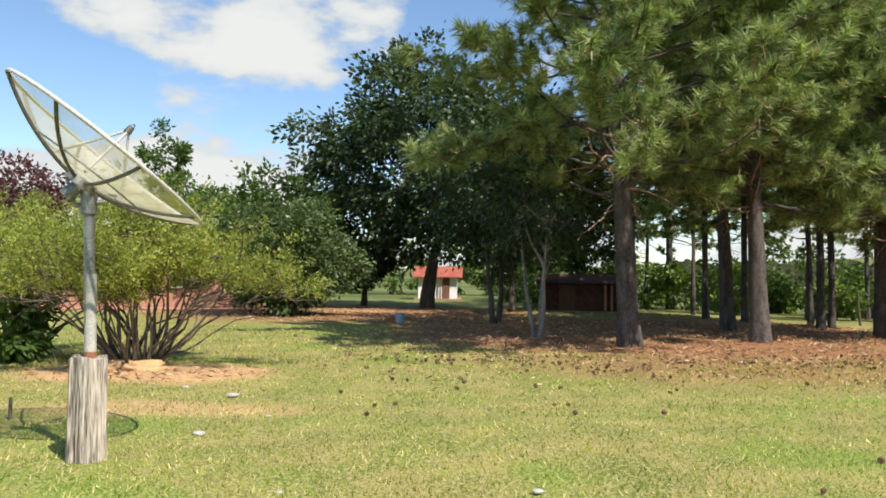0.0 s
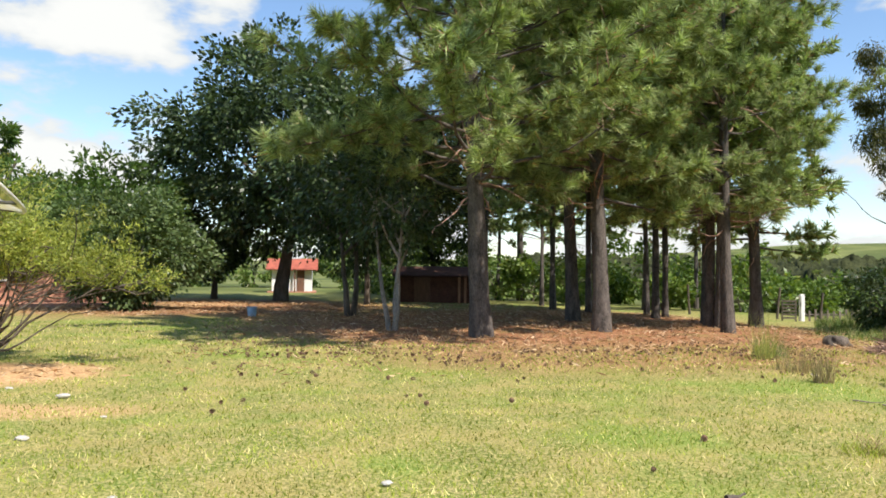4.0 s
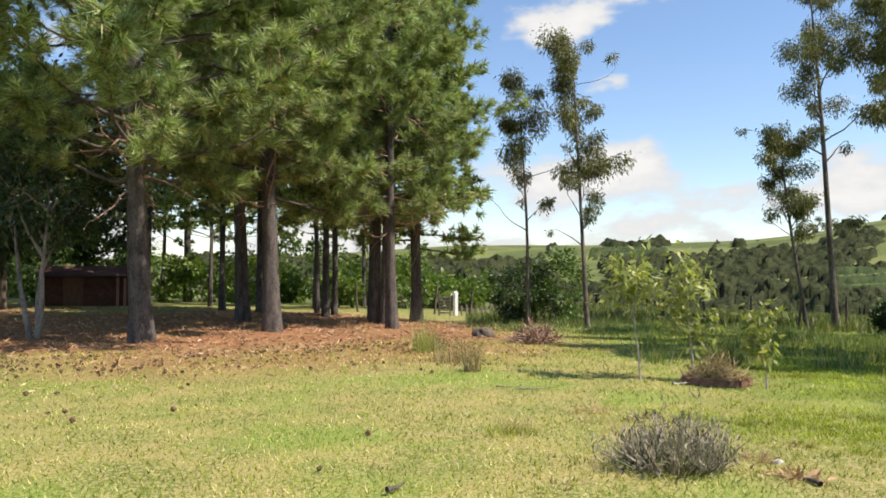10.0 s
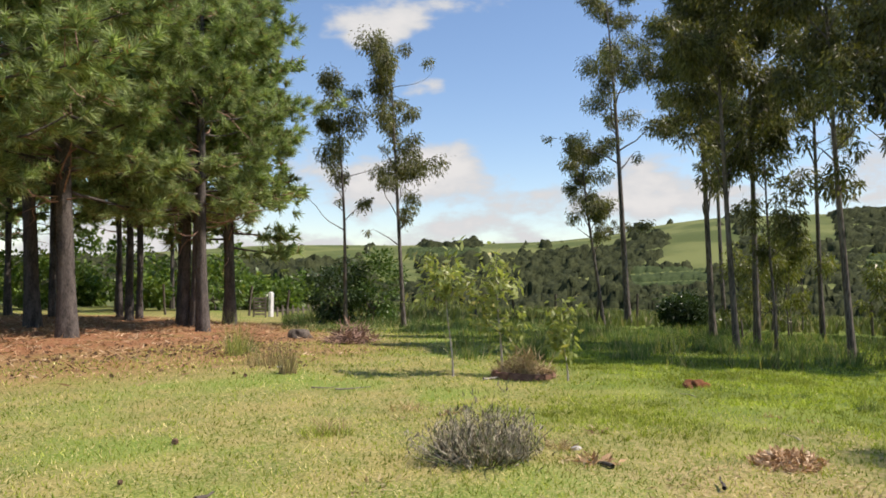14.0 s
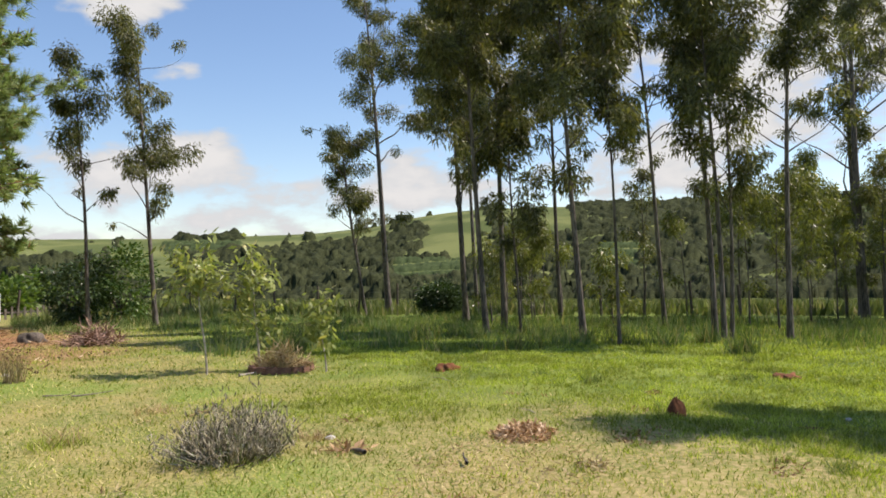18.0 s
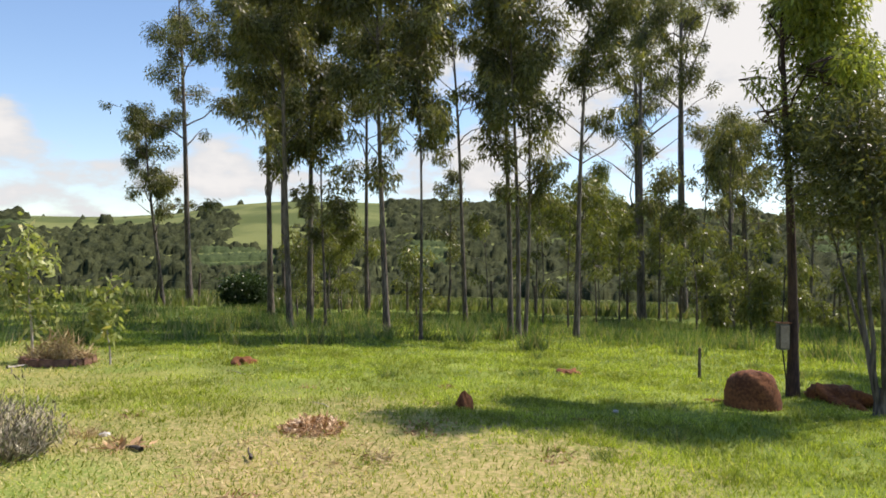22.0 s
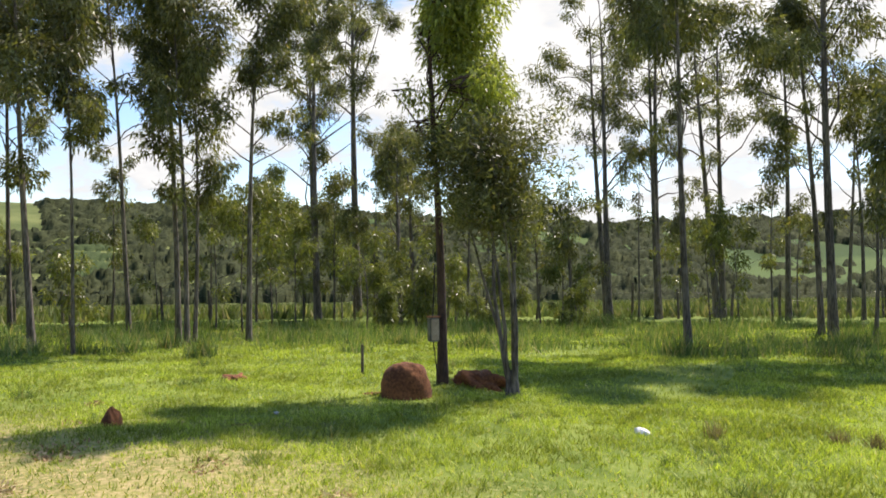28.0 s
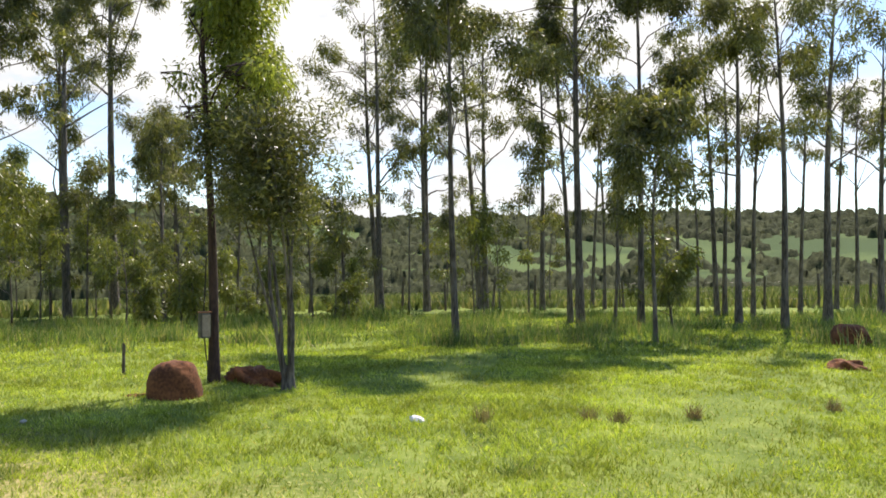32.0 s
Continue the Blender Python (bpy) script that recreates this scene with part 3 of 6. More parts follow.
def eucalyptus(x, y, h, r, crown_base, spread, lean, label="slender eucalyptus with a bare trunk and drooping leaves", leaf=None, bark=None, dense=1.0, group="eucalyptus row", leaf_len=0.12, swing=(0, 0, 0)):
    rng = seeded()
    z = gz(x, y)
    t = thing("eucalyptus_tree", x, y, z, label, "tree", group)
    s = np.linspace(0, 1, 12)
    wob = 0.10 * np.sin(s * 4.2 + x * 3) * s
    axis = np.stack([lean[0] * s + wob, lean[1] * s + 0.10 * np.sin(s * 3.6 + y * 3) * s, h * s - 0.08], 1)
    rad = r * (0.85 * (1 - s) ** 0.8 + 0.08) * (1 + 0.3 * np.exp(-s * h / 0.25))
    part_mesh("trunk", mesh_from("trunk", *tube(axis, rad, 10), bark or EUC_BARK, True), t)
    twigs, at_, size_, dir_ = [], [], [], []
    n = int((7 + 1.9 * (h - crown_base)) * min(1.15, 0.45 + 0.6 * dense))
    turn = rng.uniform(0, 6.28)
    for k in range(n):
        f = (k + rng.uniform(0, 1)) / n
        zz = crown_base - 0.7 + (h - crown_base + 0.5) * f
        a = turn + k * 2.4 + rng.normal(0, 0.6)
        base = np.array([np.interp(zz, axis[:, 2], axis[:, 0]), np.interp(zz, axis[:, 2], axis[:, 1]), zz])
        reach = spread * rng.uniform(0.45, 1.7) * (1 - 0.5 * f ** 2)
        pts, rr = grown(base, (math.cos(a), math.sin(a), rng.uniform(0.5, 1.5)), reach * 1.35, max(r * 0.28 * (1 - 0.5 * f), 0.011), rng, 0.2, 6, 0.1)
        limb_part(pts, rr, bark or EUC_BARK, t)
        # shoots towards the end of the limb, each carrying one loose hanging bunch
        for j in range(1 + int(rng.poisson(dense * (0.9 + 0.75 * reach) * (0.55 + 0.95 * f)))):
            u = rng.uniform(0.5, 1.0) if j else 1.0
            q = np.array([np.interp(u * 6, np.arange(7), pts[:, c]) for c in range(3)])
            broad = rng.uniform(0.14, 0.36) * (0.62 + 0.34 * min(spread, 1.6))
            broad *= 0.55 + 0.45 * min(1.0, f / 0.35)
            heart = q + unit(rng.normal(0, 1, 3) + (0, 0, 0.25)) * rng.uniform(0.05, 0.4) * (0.5 + 0.35 * spread)
            for _ in range(2):
                off = rng.normal(0, 0.6, 3) * broad
                twigs.append(tube(np.array([q, (q + heart + np.array(swing)) / 2 + off * 0.3 + (0, 0, 0.05), heart + off + np.array(swing)]), np.array([0.011, 0.007, 0.004]), 3))
            at_.append(heart + np.array(swing))
            size_.append(broad)
            dir_.append(unit(heart - base + (0, 0, 0.2)))
    tagged(part_mesh("twig_mass", mesh_from("twig_mass", *joined(twigs), bark or EUC_BARK, True), t), kind="stuff")
    c, sz, along = np.array(at_), np.array(size_), np.array(dir_)
    per = (24 + 3300 * sz ** 2 * (0.12 / leaf_len) ** 2).astype(int)
    cc, ss, al = np.repeat(c, per, 0), np.repeat(sz, per)[:, None], np.repeat(along, per, 0)
    u = unit(rng.normal(0, 1, cc.shape)) * rng.uniform(0, 1, (len(cc), 1)) ** 0.45
    # a rounded top, a ragged hanging underside
    u[:, 2] = np.where(u[:, 2] < 0, u[:, 2] * rng.uniform(0.6, 1.35, len(u)), u[:, 2] * 0.8)
    cc = cc + u * ss * 1.3 + al * ss * rng.normal(0, 0.45, (len(cc), 1))
    dd = np.array([0, 0, -0.6]) + 0.6 * unit(u)
    part_mesh("crown", mesh_from("crown", *leaves(cc, dd, leaf_len, leaf_len * 0.33, rng, 0.2, True), leaf or EUC_LEAF), t)
    return t


def broad_tree(name, x, y, h, trunk_r, crown, leaf, label, clumps=260, per=36, leaf_len=0.17, leaf_wid=0.075, bark=None, forks=1, group="", spread_z=None, hollow=0.55):
    """A leafy tree: crown = (centre height, half width, half height)."""
    rng = seeded()
    z = gz(x, y)
    t = thing(name, x, y, z, label, "tree", group)
    ch, cw, cz = crown
    limbs = []
    for k in range(forks):
        a = 6.28 * k / forks + rng.uniform(0, 1)
        off = 0.0 if forks == 1 else 0.35 * trunk_r + 0.05
        pts, rr = grown((math.cos(a) * off, math.sin(a) * off, -0.1), (math.cos(a) * 0.25 * (forks > 1), math.sin(a) * 0.25 * (forks > 1), 1), max(ch - cz * 0.3, 0.5), trunk_r / math.sqrt(forks), rng, 0.07, 8, 0.1)
        rr = np.maximum(rr, trunk_r * 0.35 / math.sqrt(forks))
        limbs.append(tube(pts, rr, 10))
        for j in range(int(10 / math.sqrt(forks))):
            b = rng.uniform(0, 6.28)
            start = pts[rng.integers(4, 9)]
            aim = np.array([math.cos(b) * cw, math.sin(b) * cw, ch + rng.uniform(-0.5, 0.8) * cz]) * (0.85, 0.85, 1) - start
            limbs.append(tube(*grown(start, aim, np.linalg.norm(aim) * 0.7, trunk_r * 0.35, rng, 0.12, 6, 0.1), 5))
    part_mesh("trunk", mesh_from("trunk", *joined(limbs), bark or DARK_BARK, True), t)
    clumps, per = int(clumps / 3.4), int(per * 3.4)
    u = unit(rng.normal(0, 1, (clumps, 3)))
    rr = rng.uniform(hollow, 1.0, (clumps, 1)) ** 0.6
    lump = 1 + 0.22 * np.sin(u[:, :1] * 5 + x) * np.cos(u[:, 2:] * 4 + y) + 0.12 * np.sin(u[:, 1:2] * 9 + x)
    c = u * rr * lump * (cw, cw, cz) + (0, 0, ch)
    c[:, :2] *= (0.62 + 0.38 * soft_step(0.1 * ch, 0.95 * ch, c[:, 2]))[:, None]
    c = c[c[:, 2] > 0.12]
    n, per = len(c), int(per * (0.62 if math.hypot(x, y) > 24 else 1))
    size = 0.32 * (cw / 2.0) ** 0.4
    cc = np.repeat(c, per, 0) + rng.normal(0, size * 0.66, (n * per, 3)) * (1, 1, 0.72)
    keep_ = cc[:, 2] > 0.04
    cc = cc[keep_]
    dd = unit(cc - (0, 0, ch)) * 0.7 + 0.7 * unit(cc - np.repeat(c, per, 0)[keep_]) + (0, 0, -0.25)
    part_mesh("crown", mesh_from("crown", *leaves(cc, dd, leaf_len, leaf_wid * 1.3, rng, 0.15), leaf), t)
    return t


eucalyptus(17.04, 19.91, 7.95, 0.076, 3.9, 1.0, (-0.18, 0.15), dense=1.1)
eucalyptus(18.28, 18.40, 9.50, 0.085, 3.3, 1.15, (-0.35, 0.35), dense=1.15)
eucalyptus(28.11, 16.63, 7.66, 0.095, 3.2, 1.4, (-0.45, 0.76), dense=1.5)
eucalyptus(28.81, 15.88, 13.99, 0.144, 7.0, 1.6, (-0.38, 0.69), dense=0.95)
eucalyptus(22.58, 9.66, 11.32, 0.107, 3.86, 1.43, (-0.22, 0.51), dense=2.35)
eucalyptus(33.07, 13.60, 15.15, 0.104, 6.64, 1.56, (-0.26, 0.63), dense=2.35)
eucalyptus(17.13, 6.81, 9.15, 0.081, 3.71, 1.08, (-0.19, 0.47), dense=2.35)
eucalyptus(19.81, 7.35, 10.12, 0.092, 4.82, 1.23, (-0.07, 0.19), dense=2.35)
eucalyptus(17.84, 6.20, 6.42, 0.041, 2.41, 0.62, (-0.07, 0.20), dense=2.35)
eucalyptus(24.70, 7.21, 11.65, 0.084, 5.65, 1.31, (-0.11, 0.38), dense=2.35)
eucalyptus(16.82, 4.39, 8.89, 0.082, 3.56, 1.20, (-0.12, 0.47), dense=2.35)
eucalyptus(15.44, 3.31, 7.27, 0.040, 3.81, 0.63, (-0.04, 0.18), dense=2.35)
eucalyptus(20.64, 3.24, 10.01, 0.068, 5.59, 1.14, (-0.11, 0.66), dense=2.35)
eucalyptus(17.83, 1.74, 8.99, 0.072, 4.17, 1.04, (-0.03, 0.27), dense=1.3)
eucalyptus(17.32, 1.51, 8.12, 0.063, 3.58, 0.89, (-0.02, 0.25), dense=1.3)
eucalyptus(17.57, 1.38, 6.67, 0.051, 3.23, 0.77, (0.00, -0.05), dense=1.3)
eucalyptus(17.61, 0.25, 8.39, 0.070, 4.35, 1.02, (0.00, -0.13), dense=1.3)
eucalyptus(27.05, -1.73, 11.59, 0.138, 6.63, 1.38, (0.01, 0.29), dense=0.95)
eucalyptus(33.30, -3.73, 15.82, 0.195, 9.17, 1.83, (0.04, 0.41), dense=0.95)
eucalyptus(24.37, -4.17, 6.14, 0.081, 3.44, 0.81, (0.02, 0.10), dense=0.95)
eucalyptus(26.83, -5.03, 6.45, 0.069, 3.47, 0.79, (0.04, 0.22), dense=0.95)
eucalyptus(28.44, -7.35, 6.61, 0.064, 3.00, 0.85, (-0.01, -0.04), dense=0.95)
eucalyptus(21.34, -8.72, 3.99, 0.058, 1.57, 0.75, (0.02, 0.06), dense=0.44)
eucalyptus(25.41, -11.73, 11.38, 0.132, 5.14, 1.52, (0.15, 0.34), dense=0.44)
eucalyptus(26.88, -14.35, 12.27, 0.143, 4.79, 1.65, (0.04, 0.08), dense=0.44)
eucalyptus(13.47, -7.98, 8.2, 0.079, 4.0, 1.35, (0.15, 0.26), dense=1.4)
eucalyptus(26.41, -16.51, 11.96, 0.135, 4.95, 1.58, (0.47, 0.76), dense=0.44)
eucalyptus(26.36, -16.70, 11.75, 0.135, 4.95, 1.58, (0.06, 0.09), dense=0.44)
eucalyptus(30.71, -1.90, 11.77, 0.145, 4.27, 1.68, (0.02, 0.44), dense=0.95)
eucalyptus(30.07, -5.08, 7.16, 0.100, 4.13, 1.00, (0.05, 0.28), dense=0.95)
eucalyptus(30.81, -5.71, 7.25, 0.091, 4.00, 0.91, (0.05, 0.29), dense=0.95)
eucalyptus(26.91, -12.30, 11.41, 0.129, 4.75, 1.50, (0.28, 0.63), dense=0.44)
eucalyptus(26.53, -14.15, 11.36, 0.120, 4.35, 1.31, (0.17, 0.32), dense=0.44)
eucalyptus(24.16, -17.90, 11.22, 0.109, 5.79, 1.20, (0.07, 0.10), dense=0.46)
eucalyptus(16.23, -13.01, 8.94, 0.082, 3.8, 1.1, (0.23, 0.30), dense=1.1)
eucalyptus(14.61, -12.04, 12.6, 0.104, 4.6, 1.7, (0.14, 0.18), dense=2.0)
eucalyptus(24.15, -20.31, 8.87, 0.080, 4.82, 1.03, (-0.17, -0.21), dense=0.46)
eucalyptus(22.47, -19.50, 8.19, 0.075, 4.59, 0.97, (0.07, 0.08), dense=0.46)
eucalyptus(14.46, -12.94, 4.75, 0.049, 2.01, 0.70, (-0.16, -0.19), dense=0.46)
eucalyptus(13.47, -12.87, 9.6, 0.087, 4.0, 1.2, (0.04, 0.04), dense=1.7)
eucalyptus(10.30, -10.24, 4.12, 0.047, 2.40, 0.75, (-0.01, -0.01), dense=2.2)
eucalyptus(21.70, -22.55, 10.53, 0.091, 4.66, 1.13, (0.20, 0.19), dense=0.46)
eucalyptus(16.16, -17.57, 6.26, 0.052, 2.65, 0.69, (0.08, 0.07), dense=0.46)
eucalyptus(15.80, -17.98, 8.85, 0.086, 4.10, 0.95, (0.37, 0.33), dense=0.46)
eucalyptus(15.67, -18.13, 8.18, 0.078, 4.26, 0.95, (0.02, 0.02), dense=0.46)
eucalyptus(13.59, -16.26, 8.76, 0.099, 4.02, 1.14, (0.08, 0.06), dense=0.46)
eucalyptus(15.17, -18.71, 8.11, 0.078, 4.22, 0.96, (-0.11, -0.09), dense=0.46)
eucalyptus(11.72, -15.56, 8.64, 0.091, 4.51, 1.12, (0.10, 0.08), dense=0.46)
eucalyptus(15.38, -21.04, 8.00, 0.075, 4.39, 0.94, (-0.16, -0.12), dense=0.46)
eucalyptus(12.59, -18.34, 9.08, 0.120, 4.46, 1.28, (-0.07, -0.05), dense=0.46)
eucalyptus(17.16, -25.38, 8.25, 0.089, 4.88, 1.11, (-0.21, -0.15), dense=0.46)
eucalyptus(16.44, -25.42, 7.31, 0.087, 4.01, 1.09, (-0.10, -0.07), dense=0.46)
eucalyptus(13.02, -21.28, 7.89, 0.108, 4.11, 1.26, (-0.04, -0.03), dense=0.46)
pine(3.98, 17.03, 9.79, 0.262, 3.4, 5.2, (-0.60, 0.14), limbs_share=1.35, density=1.1)
pine(7.49, 18.63, 11.87, 0.241, 3.48, 3.79, (-0.34, 0.14))
pine(8.63, 23.81, 12.85, 0.239, 4.73, 3.68, (-0.35, 0.13))
pine(11.24, 19.06, 11.96, 0.18, 3.1, 3.06, (-0.41, 0.24))
pine(12.24, 21.83, 12.61, 0.17, 3.4, 2.91, (-0.14, 0.08))
pine(12.38, 21.52, 11.97, 0.126, 3.0, 2.35, (-0.14, 0.08))
pine(14.33, 22.60, 12.23, 0.22, 2.5, 3.1, (-0.20, 0.12))
pine(13.05, 27.09, 12.81, 0.153, 3.76, 2.62, (-0.26, 0.12))
pine(13.98, 28.17, 12.66, 0.137, 3.65, 2.52, (-0.08, 0.04))
pine(13.65, 29.07, 12.39, 0.117, 3.68, 2.57, (-0.29, 0.14))
pine(13.18, 45.34, 14.99, 0.241, 4.18, 4.47, (-0.47, 0.14))
pine(10.98, 32.81, 11.95, 0.151, 3.96, 3.02, (-0.29, 0.10))
pine(11.61, 30.17, 11.83, 0.141, 3.60, 2.59, (-0.21, 0.08))
pine(11.54, 36.16, 11.29, 0.110, 3.65, 2.48, (-0.16, 0.05))
pine(13.27, 23.73, 11.83, 0.219, 4.59, 3.78, (-0.12, 0.07))

# darker pines further back
pine(9.8, 40.5, 8.5, 0.14, 3.6, 2.4, (0.1, 0.1), density=0.5, label="dark pine standing far back in the grove")
pine(13.8, 38.5, 8.5, 0.13, 3.6, 2.3, (-0.1, 0.1), density=0.5, label="dark pine standing far back in the grove")
pine(16.8, 36.0, 8.0, 0.13, 3.6, 2.2, (0.1, 0.0), density=0.5, label="dark pine standing far back in the grove")
pine(18.4, 33.0, 8.0, 0.12, 3.6, 2.0, (0.0, 0.1), density=0.5, label="dark pine standing far back in the grove")
pine(12.0, 46.5, 9.0, 0.14, 3.6, 2.6, (0.1, 0.1), density=0.5, label="dark pine standing far back in the grove")
pine(17.2, 43.5, 9.0, 0.14, 3.6, 2.6, (0.0, 0.1), density=0.5, label="dark pine standing far back in the grove")
pine(21.5, 39.5, 8.5, 0.14, 3.6, 2.4, (0.0, 0.0), density=0.5, label="dark pine standing far back in the grove")


def young_tree(x, y, h):
    return eucalyptus(x, y, h, 0.03, 0.3 * h, 0.26 * h, (0.05 * h, 0.03 * h), "bushy young eucalyptus with light green leaves", EUC_LIGHT, EUC_BARK, 0.5, "young eucalyptus")


young_tree(20.52, 7.55, 2.57)
young_tree(24.66, 8.50, 2.52)
young_tree(30.52, 9.60, 3.49)
young_tree(23.28, 1.36, 4.13)
young_tree(21.57, 0.55, 3.61)
young_tree(24.39, -0.21, 4.03)
young_tree(26.29, -0.95, 4.08)
young_tree(29.47, -2.74, 3.05)
young_tree(26.61, -3.77, 1.89)
young_tree(23.49, -8.52, 4.10)
young_tree(29.25, 3.83, 3.42)
young_tree(32.26, -0.33, 5.39)
young_tree(31.20, -1.40, 4.50)
young_tree(32.51, -2.69, 4.27)
young_tree(30.74, -7.94, 1.96)
young_tree(23.62, -9.34, 2.95)
young_tree(20.62, -13.67, 2.85)
young_tree(12.65, -13.02, 1.94)
young_tree(21.50, 8.38, 2.53)
young_tree(26.06, 8.55, 3.35)
young_tree(25.26, 8.38, 3.71)
young_tree(19.10, 4.23, 1.77)
grove = random.Random(71)
for _ in range(14):
    ga, gr = math.radians(grove.uniform(86, 146)), grove.uniform(21, 29)
    young_tree(gr * math.sin(ga), gr * math.cos(ga), grove.choice((1.2, 1.6, 2.0, 2.6, 3.2)))



# broad-leaved trees round the yard
broad_tree("mango_tree", -0.9, 38.25, 12.0, 0.42, (7.5, 6.4, 4.6), DARK_LEAF, "big dark-leaved mango tree with a thick trunk", 1350, 46, 0.255, 0.118, hollow=0.4)
broad_tree("mango_tree", 1.63, 25.83, 7.5, 0.16, (5.0, 2.9, 2.9), DARK_LEAF, "dark leafy tree with a forked trunk", 400, 44, 0.17, 0.08, forks=2, hollow=0.45)
broad_tree("mango_tree", 3.01, 35.5, 9.0, 0.16, (5.9, 4.2, 4.0), DARK_LEAF, "dark leafy tree beside the brick shed", 600, 42, 0.21, 0.09, hollow=0.45)
broad_tree("mango_tree", 7.6, 44.0, 9.0, 0.2, (6.2, 4.2, 4.2), DARK_LEAF, "dark leafy tree behind the brick shed", 540, 42, 0.22, 0.1, hollow=0.45)
broad_tree("thin_tree", 2.28, 19.57, 4.4, 0.13, (3.5, 1.6, 1.4), DARK_LEAF, "small grey-barked tree with bare lower limbs", 260, 26, 0.14, 0.05, bark=GREY_BARK, forks=3)
broad_tree("round_tree", -6.3, 29.2, 5.2, 0.2, (2.15, 2.75, 2.05), ROUND_LEAF, "dense dark-green tree leafy down to the ground", 900, 50, 0.15, 0.075)
broad_tree("round_tree", -8.4, 36.0, 6.5, 0.25, (3.3, 3.8, 2.7), BROAD_LEAF, "rounded green tree behind the house yard", 700, 44, 0.24, 0.09, hollow=0.25)
broad_tree("round_tree", -14.5, 43.0, 7.0, 0.25, (3.9, 4.2, 2.4), BROAD_LEAF, "rounded green tree behind the house", 600, 44, 0.26, 0.1, hollow=0.25)
broad_tree("mango_tree", -4.3, 41.0, 6.4, 0.2, (3.4, 2.0, 2.7), DARK_LEAF, "dark leafy tree behind the dense round tree", 300, 40, 0.22, 0.1, hollow=0.4)
broad_tree("slim_tree", -16.5, 45.0, 9.5, 0.2, (8.4, 1.2, 1.8), BROAD_LEAF, "slim green tree rising over the house", 110, 34, 0.26, 0.1)
broad_tree("purple_tree", -20.8, 37.0, 8.0, 0.2, (4.9, 2.4, 2.0), PURPLE_LEAF, "reddish-purple leaved tree by the house", 300, 34, 0.22, 0.09)
broad_tree("round_tree", -24.0, 42.0, 7.0, 0.25, (4.1, 4.0, 2.2), BROAD_LEAF, "rounded green tree behind the house wall", 500, 40, 0.26, 0.1, hollow=0.25)
broad_tree("round_tree", 18.2, 21.7, 2.6, 0.1, (1.1, 1.05, 1.15), DARK_LEAF, "bushy dark tree by the fence", 200, 34, 0.15, 0.055)
broad_tree("round_tree", 19.3, 21.0, 2.8, 0.08, (1.3, 1.05, 1.3), BROAD_LEAF, "loose light-green bushy tree by the fence", 150, 30, 0.15, 0.05)
broad_tree("dark_bush", 27.0, 12.6, 1.4, 0.06, (0.6, 0.8, 0.62), DARK_LEAF, "low round dark bush by the fence", 420, 34, 0.1, 0.05)
hedge = random.Random(33)
for k in range(26):
    ba, br, bh = math.radians(4.5 + 1.35 * k + hedge.uniform(-0.6, 0.6)), hedge.uniform(40, 62), hedge.choice((1.6, 2.2, 2.8, 3.4, 4.2))
    if k > 19:
        br, bh = br - 6, bh * 0.6
    broad_tree("hedge_bush", br * math.sin(ba), br * math.cos(ba), bh, 0.08, (bh * 0.5, bh * 0.7, bh * 0.52), HEDGE_LEAF, "leafy green bush behind the pines", 90, 30, 0.26, 0.12, group="bushes behind the pines")
for bx, by, bh in ((-13.0, 72.0, 4.6), (-8.5, 74.0, 5.4), (-4.0, 73.0, 4.4), (0.5, 75.0, 5.8), (5.0, 72.0, 5.0), (9.0, 70.0, 4.2)):
    broad_tree("hedge_bush", bx, by, bh, 0.12, (bh * 0.5, bh * 0.62, bh * 0.52), HEDGE_LEAF, "leafy green tree behind the white hut", 110, 36, 0.34, 0.16, group="trees behind the hut")


